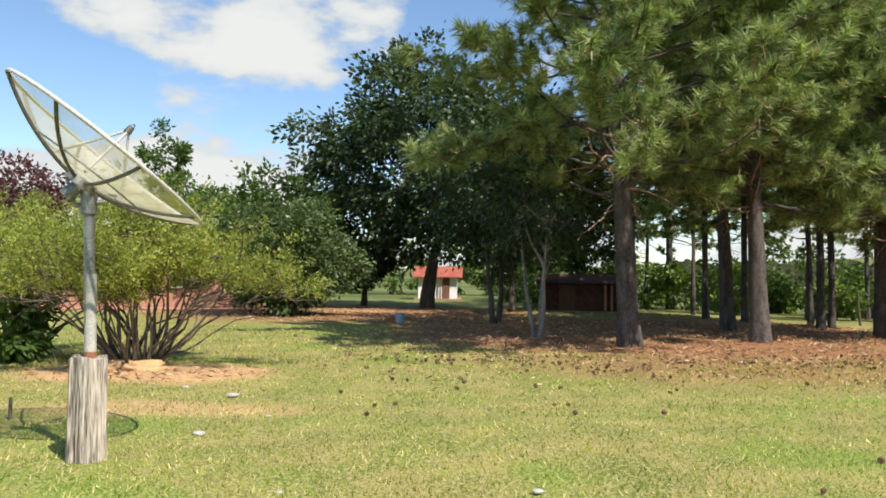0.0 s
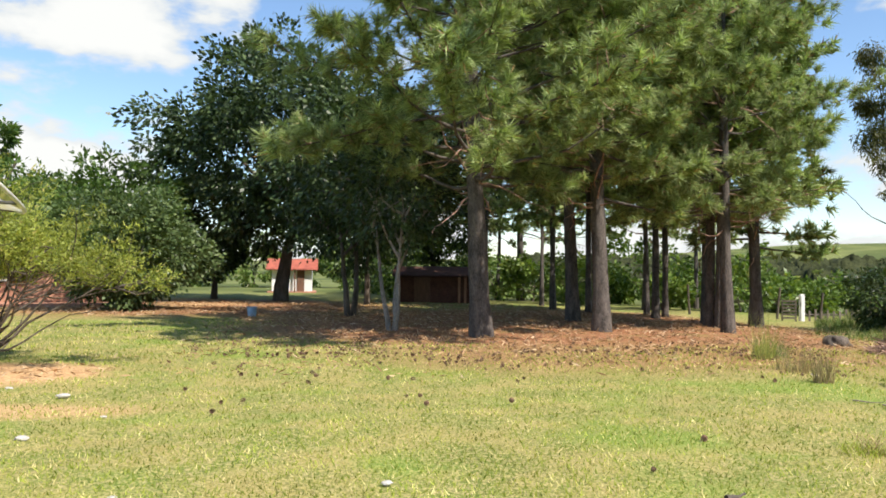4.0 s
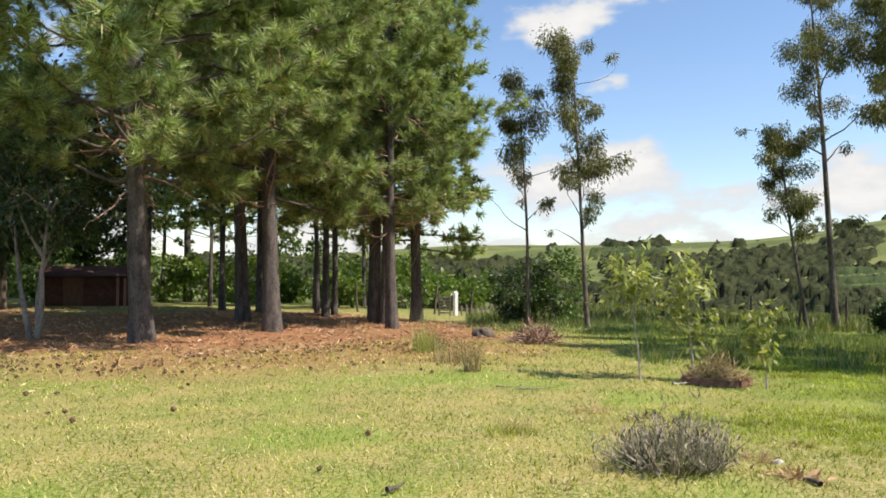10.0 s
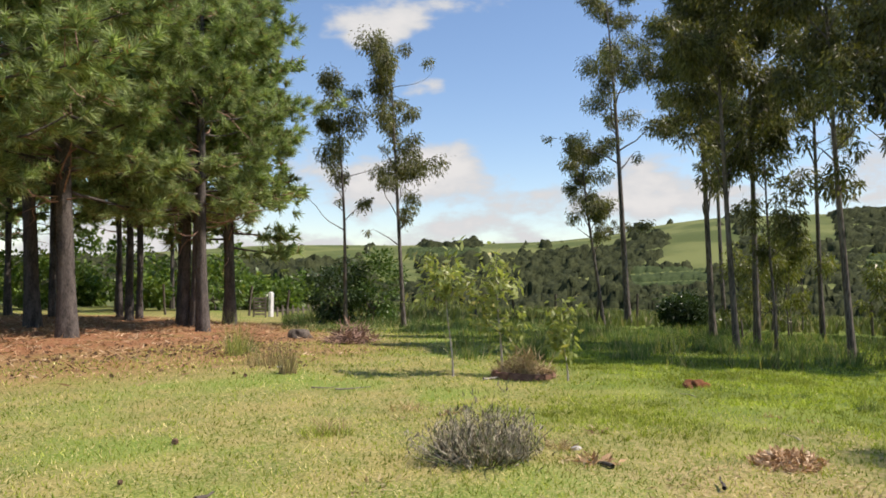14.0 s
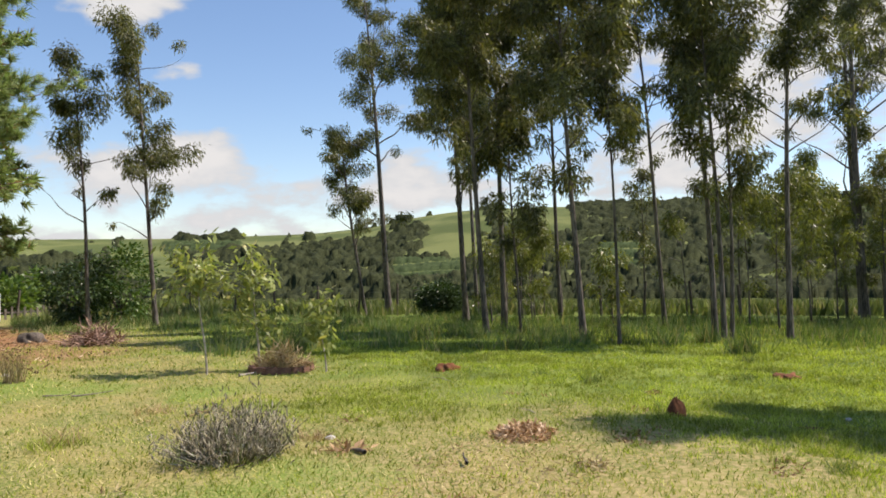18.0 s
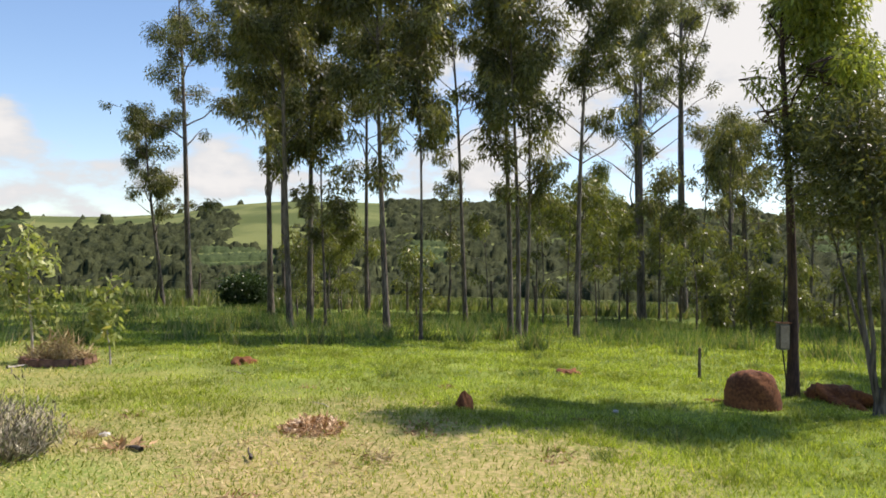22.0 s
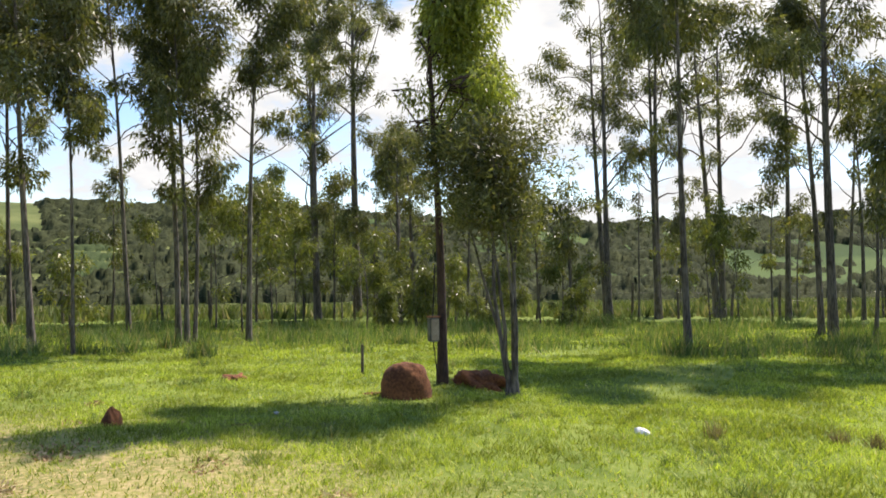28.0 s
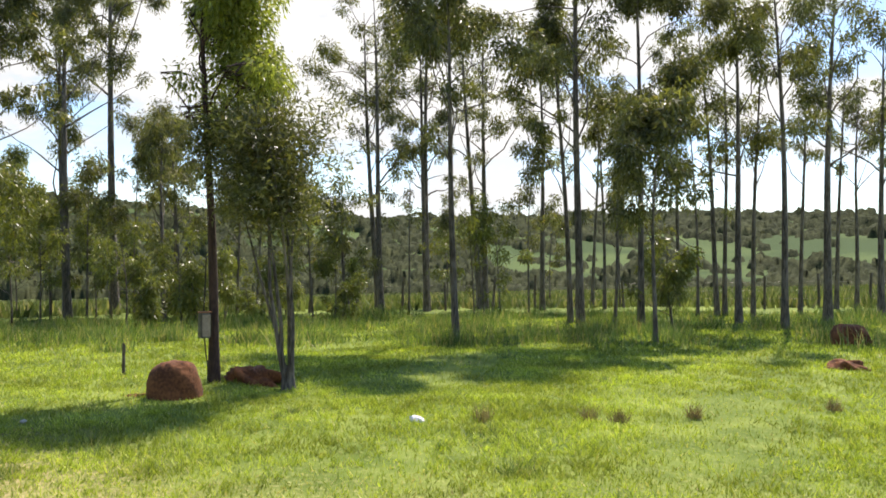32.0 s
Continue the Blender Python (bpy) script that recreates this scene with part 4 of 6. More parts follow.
def yellow_shrub(x, y, stems):
    """The wide shrub: twisting stems from one foot under a low feathery yellow-green dome."""
    rng = seeded()
    t = thing("feathery_shrub", x, y, gz(x, y), "wide feathery yellow-green shrub with many bare stems", "shrub", "feathery shrubs")
    twigs, at_, dr_ = [], [], []
    for k in range(stems):
        a = k * 2.4 + rng.normal(0, 0.3)
        out = rng.uniform(0.12, 0.8)
        foot = np.array([math.cos(a), math.sin(a), 0]) * rng.uniform(0.05, 0.3)
        pts, rr = grown(foot - (0, 0, 0.1), (math.cos(a) * out, math.sin(a) * out, 1.0), rng.uniform(1.8, 2.35) * (1 + 0.1 * out), rng.uniform(0.02, 0.036), rng, 0.17, 9, 0.15)
        part_mesh("stem", mesh_from("stem", *tube(pts, np.maximum(rr, 0.008), 6), DARK_BARK, True), t)
        for j in range(12):
            b = pts[rng.integers(4, 10)]
            if b[2] < 1.0:
                continue
            q, r2 = grown(b, unit(pts[-1] - pts[2]) * (1.5, 1.5, 0.35) + rng.normal(0, 0.5, 3), rng.uniform(0.35, 1.05), 0.014, rng, 0.18, 5, 0.25)
            twigs.append(tube(q, r2, 4))
            for _ in range(10):
                at_.append(q[rng.integers(2, 6)] + rng.normal(0, 0.1, 3))
                dr_.append(unit(q[-1] - q[0]) + (0, 0, 0.35))
    tagged(part_mesh("twig_mass", mesh_from("twig_mass", *joined(twigs), DARK_BARK, True), t), kind="stuff")
    c, d = np.array(at_), np.array(dr_)
    keep = c[:, 2] > 1.15 + 0.4 * np.exp(-((c[:, 0] - 1.15) / 0.5) ** 2) + 0.1 * wavy(c[:, 0] * 3, c[:, 1] * 3)
    c, d = c[keep], d[keep]
    bunch = rng.normal(0, 0.07, (len(c), 3)).repeat(24, 0)
    cc = np.repeat(c, 24, 0) + bunch + rng.normal(0, 0.055, (len(c) * 24, 3))
    part_mesh("crown", mesh_from("crown", *leaves(cc, 0.5 * np.repeat(d, 24, 0) + rng.normal(0, 0.6, cc.shape), 0.06, 0.021, rng, 0.0, True), LIME_LEAF), t)


yellow_shrub(-4.85, 12.0, 44)
yellow_shrub(-7.6, 13.6, 30)
broad_tree("leafy_plant", -7.3, 12.6, 1.0, 0.03, (0.5, 0.6, 0.55), BROAD_LEAF, "low dark-green leafy plant on the lawn", 60, 26, 0.26, 0.06)


def clump_tree():
    """Several stems from one foot, leafy above."""
    x, y = 8.6, -3.0
    rng = seeded()
    t = thing("eucalyptus_clump", x, y, gz(x, y), "leafy eucalyptus clump with several slim stems from one foot", "tree")
    twigs, at_ = [], []
    part_mesh("bole", mesh_from("bole", *tube([(0, 0, -0.1), (0.005, 0, 0.1), (0.01, 0.01, 0.26)], [0.1, 0.08, 0.05], 10), EUC_BARK, True), t)
    for k in range(6):
        a = 6.28 * k / 6
        foot = np.array([math.cos(a) * 0.045, math.sin(a) * 0.045, 0.1])
        pts, rr = grown(foot, (math.cos(a) * 0.12, math.sin(a) * 0.12 + 0.1, 1), rng.uniform(2.7, 3.3), rng.uniform(0.022, 0.034), rng, 0.06, 9, 0.2)
        part_mesh("stem", mesh_from("stem", *tube(pts, rr, 8), EUC_BARK, True), t)
        for j in range(19):
            b = pts[rng.integers(6, 10)]
            c = rng.uniform(0, 6.28)
            q, r2 = grown(b, (math.cos(c), math.sin(c), rng.uniform(-0.1, 0.9)), rng.uniform(0.15, 0.5), 0.011, rng, 0.2, 5, 0.0)
            twigs.append(tube(q, r2, 4))
            for _ in range(3):
                at_.append(q[rng.integers(2, 6)] + rng.normal(0, 0.09, 3))
    tagged(part_mesh("twig_mass", mesh_from("twig_mass", *joined(twigs), EUC_BARK, True), t), kind="stuff")
    c = np.array(at_)
    c = c[c[:, 2] > 1.75]
    cc = np.repeat(c, 60, 0) + rng.normal(0, 0.12, (len(c) * 60, 3))
    part_mesh("crown", mesh_from("crown", *leaves(cc, unit(rng.normal(0, 1, cc.shape)) + (0, 0, -0.4), 0.072, 0.021, rng, 0.1, True), EUC_LEAF), t)


clump_tree()
eucalyptus(9.72, -2.42, 5.7, 0.072, 3.3, 0.78, (0.05, 0.1), "slim tree with dark reddish bark and bright leaves", BRIGHT_LEAF, RED_BARK, 4.2, leaf_len=0.078, swing=(0, -0.36, 0))


def sapling(x, y, h, r, crown_base, spread, lean):
    rng = seeded()
    t = thing("sapling", x, y, gz(x, y), "young sapling with a thin stem and pale green leaves", "tree", "planted saplings")
    s = np.linspace(0, 1, 9)
    axis = np.stack([0.5 * lean[0] * s + 0.02 * np.sin(s * 7), 0.5 * lean[1] * s, h * 0.9 * s - 0.05], 1)
    part_mesh("stem", mesh_from("stem", *tube(axis, r * 0.6 * (1 - 0.75 * s), 7), PALE_BARK, True), t)
    at_, dr_ = [], []
    for k in range(15):
        zz = crown_base + (h - crown_base) * rng.uniform(-0.1, 0.85)
        base = np.array([np.interp(zz, axis[:, 2], axis[:, c]) for c in range(3)])
        a = k * 2.4
        q, r2 = grown(base, (math.cos(a), math.sin(a), rng.uniform(0.2, 0.9)), spread * rng.uniform(0.6, 1.3), 0.007, rng, 0.15, 5, 0.1)
        limb_part(q, r2, POST_WOOD, t)
        for _ in range(int(75 * spread)):
            at_.append(q[rng.integers(1, 6)] + rng.normal(0, 0.075, 3))
            dr_.append(unit(rng.normal(0, 1, 3)) + (0, 0, -0.2))
    c, d = np.array(at_), np.array(dr_)
    part_mesh("crown", mesh_from("crown", *leaves(c, d, 0.135, 0.048, rng, 0.4), SAP_LEAF), t)


sapling(8.56, 7.65, 1.72, 0.029, 1.1, 0.44, (-0.16, 0.18))
sapling(9.2, 7.24, 1.78, 0.036, 0.5, 0.46, (-0.1, 0.12))
sapling(9.39, 6.20, 1.1, 0.025, 0.45, 0.26, (-0.10, 0.16))


def grey_bush():
    x, y = 4.74, 3.95
    rng = seeded()
    t = thing("dry_bush", x, y, gz(x, y), "low dry grey bush of bare twigs with a few green tips", "shrub")
    pieces, tips = [], []
    for k in range(460):
        a = rng.uniform(0, 6.28)
        ro = rng.uniform(0, 1) ** 0.5
        tall = (0.3 + 0.2 * math.sin(2 * a + 0.8) + 0.1 * math.sin(5 * a)) * 0.5 + 0.22
        foot = np.array([math.cos(a) * 0.3, math.sin(a) * 0.3, -0.02]) * (ro, ro, 1)
        out = rng.uniform(0.3, 2.5) * ro
        pts, rr = grown(foot, (math.cos(a) * out, math.sin(a) * out, 1), tall * rng.uniform(0.6, 1.2), rng.uniform(0.004, 0.011), rng, 0.24, 4, 0.1)
        pieces.append(tube(pts, rr, 3))
        tips.append(pts[rng.integers(2, 5)])
    tagged(part_mesh("twig_mass", mesh_from("twig_mass", *joined(pieces), GREY_TWIG), t), kind="stuff")
    c = np.repeat(np.array(tips), 5, 0) + rng.normal(0, 0.03, (len(tips) * 5, 3))
    part_mesh("foliage", mesh_from("foliage", *leaves(c, np.repeat([[0, 0, 0.7]], len(c), 0), 0.05, 0.012, rng), GREY_TWIG), t)


grey_bush()


# ---- dish ----
def satellite_dish():
    x, y = -2.84, 5.92
    t = thing("satellite_dish", x, y, gz(x, y), "mesh satellite dish on a steel pole set in a weathered stump", "satellite dish")
    rng = seeded()
    # stump: fluted, weathered
    n, rows_ = 40, 14
    a = np.linspace(0, 2 * np.pi, n, endpoint=False)
    vs = []
    for k in range(rows_):
        f = k / (rows_ - 1)
        rr = 0.13 * (1 + 0.05 * (1 - f)) * (1 + 0.06 * np.sin(a * 5 + 1) + 0.05 * np.sin(a * 11 + f) + 0.05 * np.sin(a * 17 + 2 * f))
        vs.append(np.stack([np.cos(a) * rr, np.sin(a) * rr, np.full(n, -0.08 + 0.87 * f) + (0.012 * np.sin(a * 3) if k == rows_ - 1 else 0)], 1))
    vs.append(np.array([[0, 0, 0.785]]))
    v = np.concatenate(vs)
    i, j = np.arange(rows_ - 1)[:, None] * n, np.arange(n)[None, :]
    q = np.stack([i + j, i + (j + 1) % n, i + n + (j + 1) % n, i + n + j], -1).reshape(-1, 4)
    cap = np.stack([(rows_ - 1) * n + np.arange(n), (rows_ - 1) * n + (np.arange(n) + 1) % n, np.full(n, rows_ * n), np.full(n, rows_ * n)], -1)
    me = bpy.data.meshes.new("stump")
    me.from_pydata(v.tolist(), [], q.tolist() + [c[:3] for c in cap.tolist()])
    me.materials.append(OLD_WOOD)
    part_mesh("stump", me, t, "cracked grey weathered wooden stump")
    pole_top = 2.04
    part_mesh("pole", mesh_from("pole", *tube([(0.015, 0, 0.75), (-0.01, 0, 1.4), (-0.03, 0, pole_top)], [0.041, 0.041, 0.04], 16), GALV, True), t, "grey galvanised steel pole")
    part_mesh("painted_sleeve", mesh_from("painted_sleeve", *tube([(0.013, 0, 0.79), (0.0, 0, 1.42)], [0.0435, 0.043], 16), PALE_PAINT, True), t, "flaking cream paint on the pole")
    part_mesh("collar", mesh_from("collar", *tube([(0.014, 0, 0.775), (0.014, 0, 0.83)], [0.049, 0.045], 16), RUST, True), t, "rusty foot of the pole")
    # bowl
    right, up, away = np.array([0.90, 0.435, 0]), np.array([0, 0, 1.0]), np.array([-0.435, 0.90, 0])
    axis = unit(0.61 * right + 0.793 * up - 0.057 * away)
    e1 = unit(0.793 * right - 0.61 * up)
    e1 = unit(e1 - axis * (e1 @ axis))
    e2 = np.cross(axis, e1)
    o = np.array([-0.069, -0.033, 2.131])
    R, depth = 0.877, 0.289

    def bowl(r, ang):
        r, ang = np.asarray(r, float), np.asarray(ang, float)
        return o + (np.cos(ang) * r)[..., None] * e1 + (np.sin(ang) * r)[..., None] * e2 + (depth * (r / R) ** 2)[..., None] * axis
    for k in range(8):
        a0, a1 = 2 * np.pi * k / 8 + 0.3, 2 * np.pi * (k + 1) / 8 + 0.3
        rr, aa = np.meshgrid(np.linspace(0.10, R, 8), np.linspace(a0, a1, 6), indexing="ij")
        v = bowl(rr, aa).reshape(-1, 3)
        i, j = np.arange(7)[:, None] * 6, np.arange(5)[None, :]
        part_mesh("mesh_panel", mesh_from("mesh_panel", v, np.stack([i + j, i + j + 1, i + 7 + j, i + 6 + j], -1).reshape(-1, 4), WIRE_MESH, True), t, "fine wire mesh panel")
        rr = np.linspace(0.06, R, 10)
        pts = bowl(rr, np.full(10, a0)) - axis * 0.014
        part_mesh("rib", mesh_from("rib", *tube(pts, np.full(10, 0.014), 6), RIB_STEEL, True), t)
    ang = np.linspace(0, 2 * np.pi, 61)
    part_mesh("rim", mesh_from("rim", *tube(bowl(np.full(61, R), ang), np.full(61, 0.016), 8), RIM_PAINT, True), t, "bright metal rim")
    part_mesh("ring", mesh_from("ring", *tube(bowl(np.full(61, R * 0.55), ang) - axis * 0.012, np.full(61, 0.007), 6), GALV, True), t)
    part_mesh("hub", mesh_from("hub", *tube([o - axis * 0.05, o + axis * 0.02], [0.13, 0.12], 20), GALV, True), t)
    part_mesh("mount", mesh_from("mount", *joined([tube([o - axis * 0.05, o - axis * 0.16 - right * 0.02], [0.05, 0.06], 10), tube([(-0.03, 0, pole_top - 0.16), (-0.03, 0, pole_top + 0.02)], [0.062, 0.062], 12), tube([np.array([-0.12, -0.03, pole_top - 0.10]), np.array([0.07, 0.05, pole_top - 0.06])], [0.02, 0.02], 8), tube([np.array([-0.12, -0.04, pole_top - 0.10]), o - axis * 0.05 - e1 * 0.1], [0.014, 0.014], 8)]), GALV, True), t, "steel mounting bracket with bolts")
    f = o + axis * 0.52
    for k in range(3):
        s = bowl(0.36, 2 * np.pi * k / 3 + 0.5)
        part_mesh("feed_arm", mesh_from("feed_arm", *tube([s, f], [0.012, 0.01], 6), RIM_PAINT, True), t)
    part_mesh("receiver", mesh_from("receiver", *joined([tube([f - axis * 0.02, f + axis * 0.04], [0.032, 0.024], 14), tube([f + axis * 0.04, f + axis * 0.06 + e2 * 0.05], [0.016, 0.014], 8)]), RIB_STEEL, True), t, "small metal receiver head")


satellite_dish()


# ---- buildings ----
def box_bm(sx, sy, sz, bevel=0.0, centre=(0, 0, 0)):
    bm = bmesh.new()
    bmesh.ops.create_cube(bm, size=1)
    for v in bm.verts:
        v.co = Vector((v.co.x * sx + centre[0], v.co.y * sy + centre[1], v.co.z * sz + centre[2]))
    if bevel:
        bmesh.ops.bevel(bm, geom=bm.edges[:], offset=bevel, segments=2, affect="EDGES")
    return bm


def tiled_roof(parent, w, d, z, rise, over=0.35, mat=None, name="roof"):
    """Two slopes of ribbed clay tiles, ridge along x."""
    for side in (-1, 1):
        n, m = int((w + 2 * over) / 0.11), 7
        xs = np.linspace(-w / 2 - over, w / 2 + over, n)
        f = np.linspace(0, 1, m)
        X, Fv = np.meshgrid(xs, f, indexing="ij")
        Y = side * (1 - Fv) * (d / 2 + over)
        Z = z + rise * Fv - (over * rise / (d / 2)) * (1 - Fv) + 0.035 * np.abs(np.sin(X * np.pi / 0.22)) + 0.02 * (np.arange(m)[None, :] % 2)
        v = np.stack([X, Y, Z], -1).reshape(-1, 3)
        low = v - (0, 0, 0.05)
        i, j = np.arange(n - 1)[:, None] * m, np.arange(m - 1)[None, :]
        q = np.stack([i + j, i + m + j, i + m + j + 1, i + j + 1], -1).reshape(-1, 4)
        part_mesh(name, mesh_from(name, np.concatenate([v, low]), np.concatenate([q, q[:, ::-1] + len(v)]), mat or CLAY), parent)


def walls_bm(w, d, h, t=0.15):
    bm = bmesh.new()
    for cx, cy, sx, sy in ((0, d / 2 - t / 2, w, t), (0, -d / 2 + t / 2, w, t), (w / 2 - t / 2, 0, t, d - 2 * t), (-w / 2 + t / 2, 0, t, d - 2 * t)):
        r = bmesh.ops.create_cube(bm, size=1)
        for v in r["verts"]:
            v.co = Vector((v.co.x * sx + cx, v.co.y * sy + cy, (v.co.z + 0.5) * h))
    return bm


def hut():
    t = thing("white_hut", -0.45, 56.0, gz(-0.45, 56), "small white hut with a red clay tile roof", "hut", turn=-2)
    part("wall", walls_bm(2.7, 3.0, 1.75), WHITE_WALL, t, "whitewashed wall")
    tiled_roof(t, 2.7, 3.0, 1.75, 0.6, 0.4)
    d = part("door", box_bm(0.5, 0.06, 1.5, 0.01, (0.6, -1.53, 0.8)), BROWN_DOOR, t, "brown wooden door")
    part("door_handle", box_bm(0.03, 0.05, 0.1, 0.005, (0.45, -1.58, 0.8)), GALV, d)
    part("post", box_bm(0.1, 0.1, 1.65, 0.01, (0.2, -1.75, 0.85)), BROWN_DOOR, t)
    part("base", box_bm(3.3, 3.6, 0.2, 0.02, (0, 0, 0.0)), ORANGE_WALL, t)


def shed():
    t = thing("brick_shed", 6.9, 39.6, gz(6.9, 39.6), "low dark-red brick shed in the trees' shade", "shed", turn=-12)
    part("wall", walls_bm(3.6, 3.0, 1.4), BRICKY, t, "dark red brick wall")
    tiled_roof(t, 3.6, 3.0, 1.4, 0.4, 0.3, BRICKY)
    part("door", box_bm(0.8, 0.06, 1.3, 0.01, (-0.6, -1.53, 0.65)), BROWN_DOOR, t)
    for k in range(3):
        part("post", box_bm(0.12, 0.12, 1.4, 0.01, (1.25 + 0.3 * k, -1.62, 0.7)), ORANGE_WALL, t)


def house():
    t = thing("orange_house", -14.2, 36.2, gz(-14, 36), "orange plastered house with a pale pillar and tiled roof", "house", turn=6)
    part("wall", walls_bm(11.5, 5.0, 2.1), ORANGE_WALL, t, "orange plastered wall")
    tiled_roof(t, 11.5, 5.0, 2.1, 0.45, 0.4)
    for cx in (-3.6, -0.6, 2.4):
        w = part("window", box_bm(1.2, 0.05, 1.0, 0.01, (cx, -2.53, 1.5)), BROWN_DOOR, t)
        part("sill", box_bm(1.35, 0.14, 0.07, 0.01, (cx, -2.58, 0.96)), STONE, w)
        # dark sheet stands for the unlit room behind the window
        part("pane", box_bm(1.0, 0.02, 0.8, 0, (cx, -2.565, 1.5)), SHADE_AND_CABLE, w)
    part("porch_floor", box_bm(13.5, 2.2, 0.16, 0.02, (0.8, -3.4, 0.0)), ORANGE_WALL, t)


def pillar(x, y, w, h, label, turn=0):
    t = thing("oven_pillar", x, y, gz(x, y), label, "pillar", turn=turn)
    part("body", box_bm(w, 0.6, h, 0.03, (0, 0, h / 2 - 0.05)), PINK_WALL, t)
    # no recess is cut: a dark slab on the face paints its shade
    part("niche", box_bm(w * 0.36, 0.05, h * 0.3, 0.06, (0.05, -0.29, h * 0.17)), SHADE_AND_CABLE, t, "dark slab painted as the shade inside a niche")


hut()
shed()
house()
pillar(-9.5, 34.9, 0.95, 2.1, "pale pink plastered pillar with a dark niche")


# ---- earth mounds and small things ----
def mound(x, y, rx, ry, h, label, mat=None, name="termite_mound", rough=0.12, turn=0, lumps=3.0, sharp=0.7):
    rng = seeded()
    t = thing(name, x, y, gz(x, y), label, "mound", turn=turn)
    n, m = 36, 16
    a, f = np.meshgrid(np.linspace(0, 2 * np.pi, n, endpoint=False), np.linspace(0, 1, m), indexing="ij")
    ph = f * np.pi / 2
    ux, uy, uz = np.cos(a) * np.cos(ph) ** sharp, np.sin(a) * np.cos(ph) ** sharp, np.sin(ph) ** 0.9
    s = 1 + rough * (np.sin(a * lumps + 3 * f + x) * np.cos(5 * f + y) + 0.5 * np.sin(a * 7 + 9 * f) + 0.35 * rng.normal(0, 0.4, a.shape)) * (1 - f ** 6)
    v = np.stack([ux * rx * s, uy * ry * s, uz * h * (1 + (s - 1) * 0.8) - 0.06], -1).reshape(-1, 3)
    i, j = np.arange(n)[:, None] * m, np.arange(m - 1)[None, :]
    k = ((np.arange(n) + 1) % n)[:, None] * m
    q = np.stack([i + j, k + j, k + j + 1, i + j + 1], -1).reshape(-1, 4)
    part_mesh("body", mesh_from("body", v, q, mat or EARTH, True), t)
    return t


mound(8.78, -1.80, 0.3, 0.29, 0.42, "rounded red-earth termite mound in the grass", rough=0.04, sharp=0.55)
mound(9.5, -2.86, 0.5, 0.2, 0.2, "low broken red-earth termite mound by the clump of stems", turn=20, rough=0.3)
mound(7.5, 1.09, 0.12, 0.1, 0.24, "small pointed red-earth termite mound", rough=0.1, sharp=1.5)
mound(7.5, 1.42, 0.28, 0.12, 0.06, "flat crumbled red-earth patch", rough=0.3)
mound(7.4, -0.35, 0.42, 0.16, 0.05, "flat crumbled red-earth patch in the grass", rough=0.35, turn=80)
for ex, ey, ew in ((7.25, 0.55, 0.2), (7.3, -1.75, 0.3), (6.6, 1.55, 0.3), (10.3, 0.9, 0.2), (9.1, -1.5, 0.18), (8.7, 1.1, 0.12), (9.2, 0.55, 0.12)):
    mound(ex, ey, ew, ew * 0.5, 0.045, "flat crumbled red-earth patch in the grass", rough=0.35, turn=75)
mound(-4.8, 11.6, 0.6, 0.45, 0.2, "loose orange soil heaped at the shrub's foot", SOIL, "soil_heap", rough=0.25)
mound(8.4, -12.9, 0.34, 0.32, 0.42, "rounded red-earth termite mound in the grass", rough=0.06, sharp=0.6)
mound(6.5, -9.95, 0.26, 0.2, 0.17, "low red-earth termite mound in the grass", rough=0.2)
mound(12.3, 16.2, 0.3, 0.3, 0.25, "dark low earth mound at the lawn's edge", DARK_BARK)
mound(10.0, 4.6, 0.24, 0.16, 0.16, "low brown earth mound", rough=0.25)
mound(11.0, 0.2, 0.22, 0.16, 0.08, "flat brown earth patch", rough=0.3)


def stake(x, y, h, r, label, name="wooden_stake", mat=None, group="", lean=0.0):
    t = thing(name, x, y, gz(x, y), label, "post", group)
    bm = bmesh.new()
    bmesh.ops.create_cone(bm, cap_ends=True, segments=9, radius1=r, radius2=r * 0.9, depth=h + 0.15)
    for v in bm.verts:
        v.co = Vector((v.co.x * (1 + 0.1 * math.sin(v.index * 2.3)), v.co.y, v.co.z + h / 2 - 0.075 + 0.015 * math.sin(v.index)))
    part("shaft", bm, mat or POST_WOOD, t)
    t.rotation_euler[1] = lean
    return t


stake(10.85, -1.52, 0.4, 0.022, "thin dark wooden stake in the grass", mat=DARK_BARK)



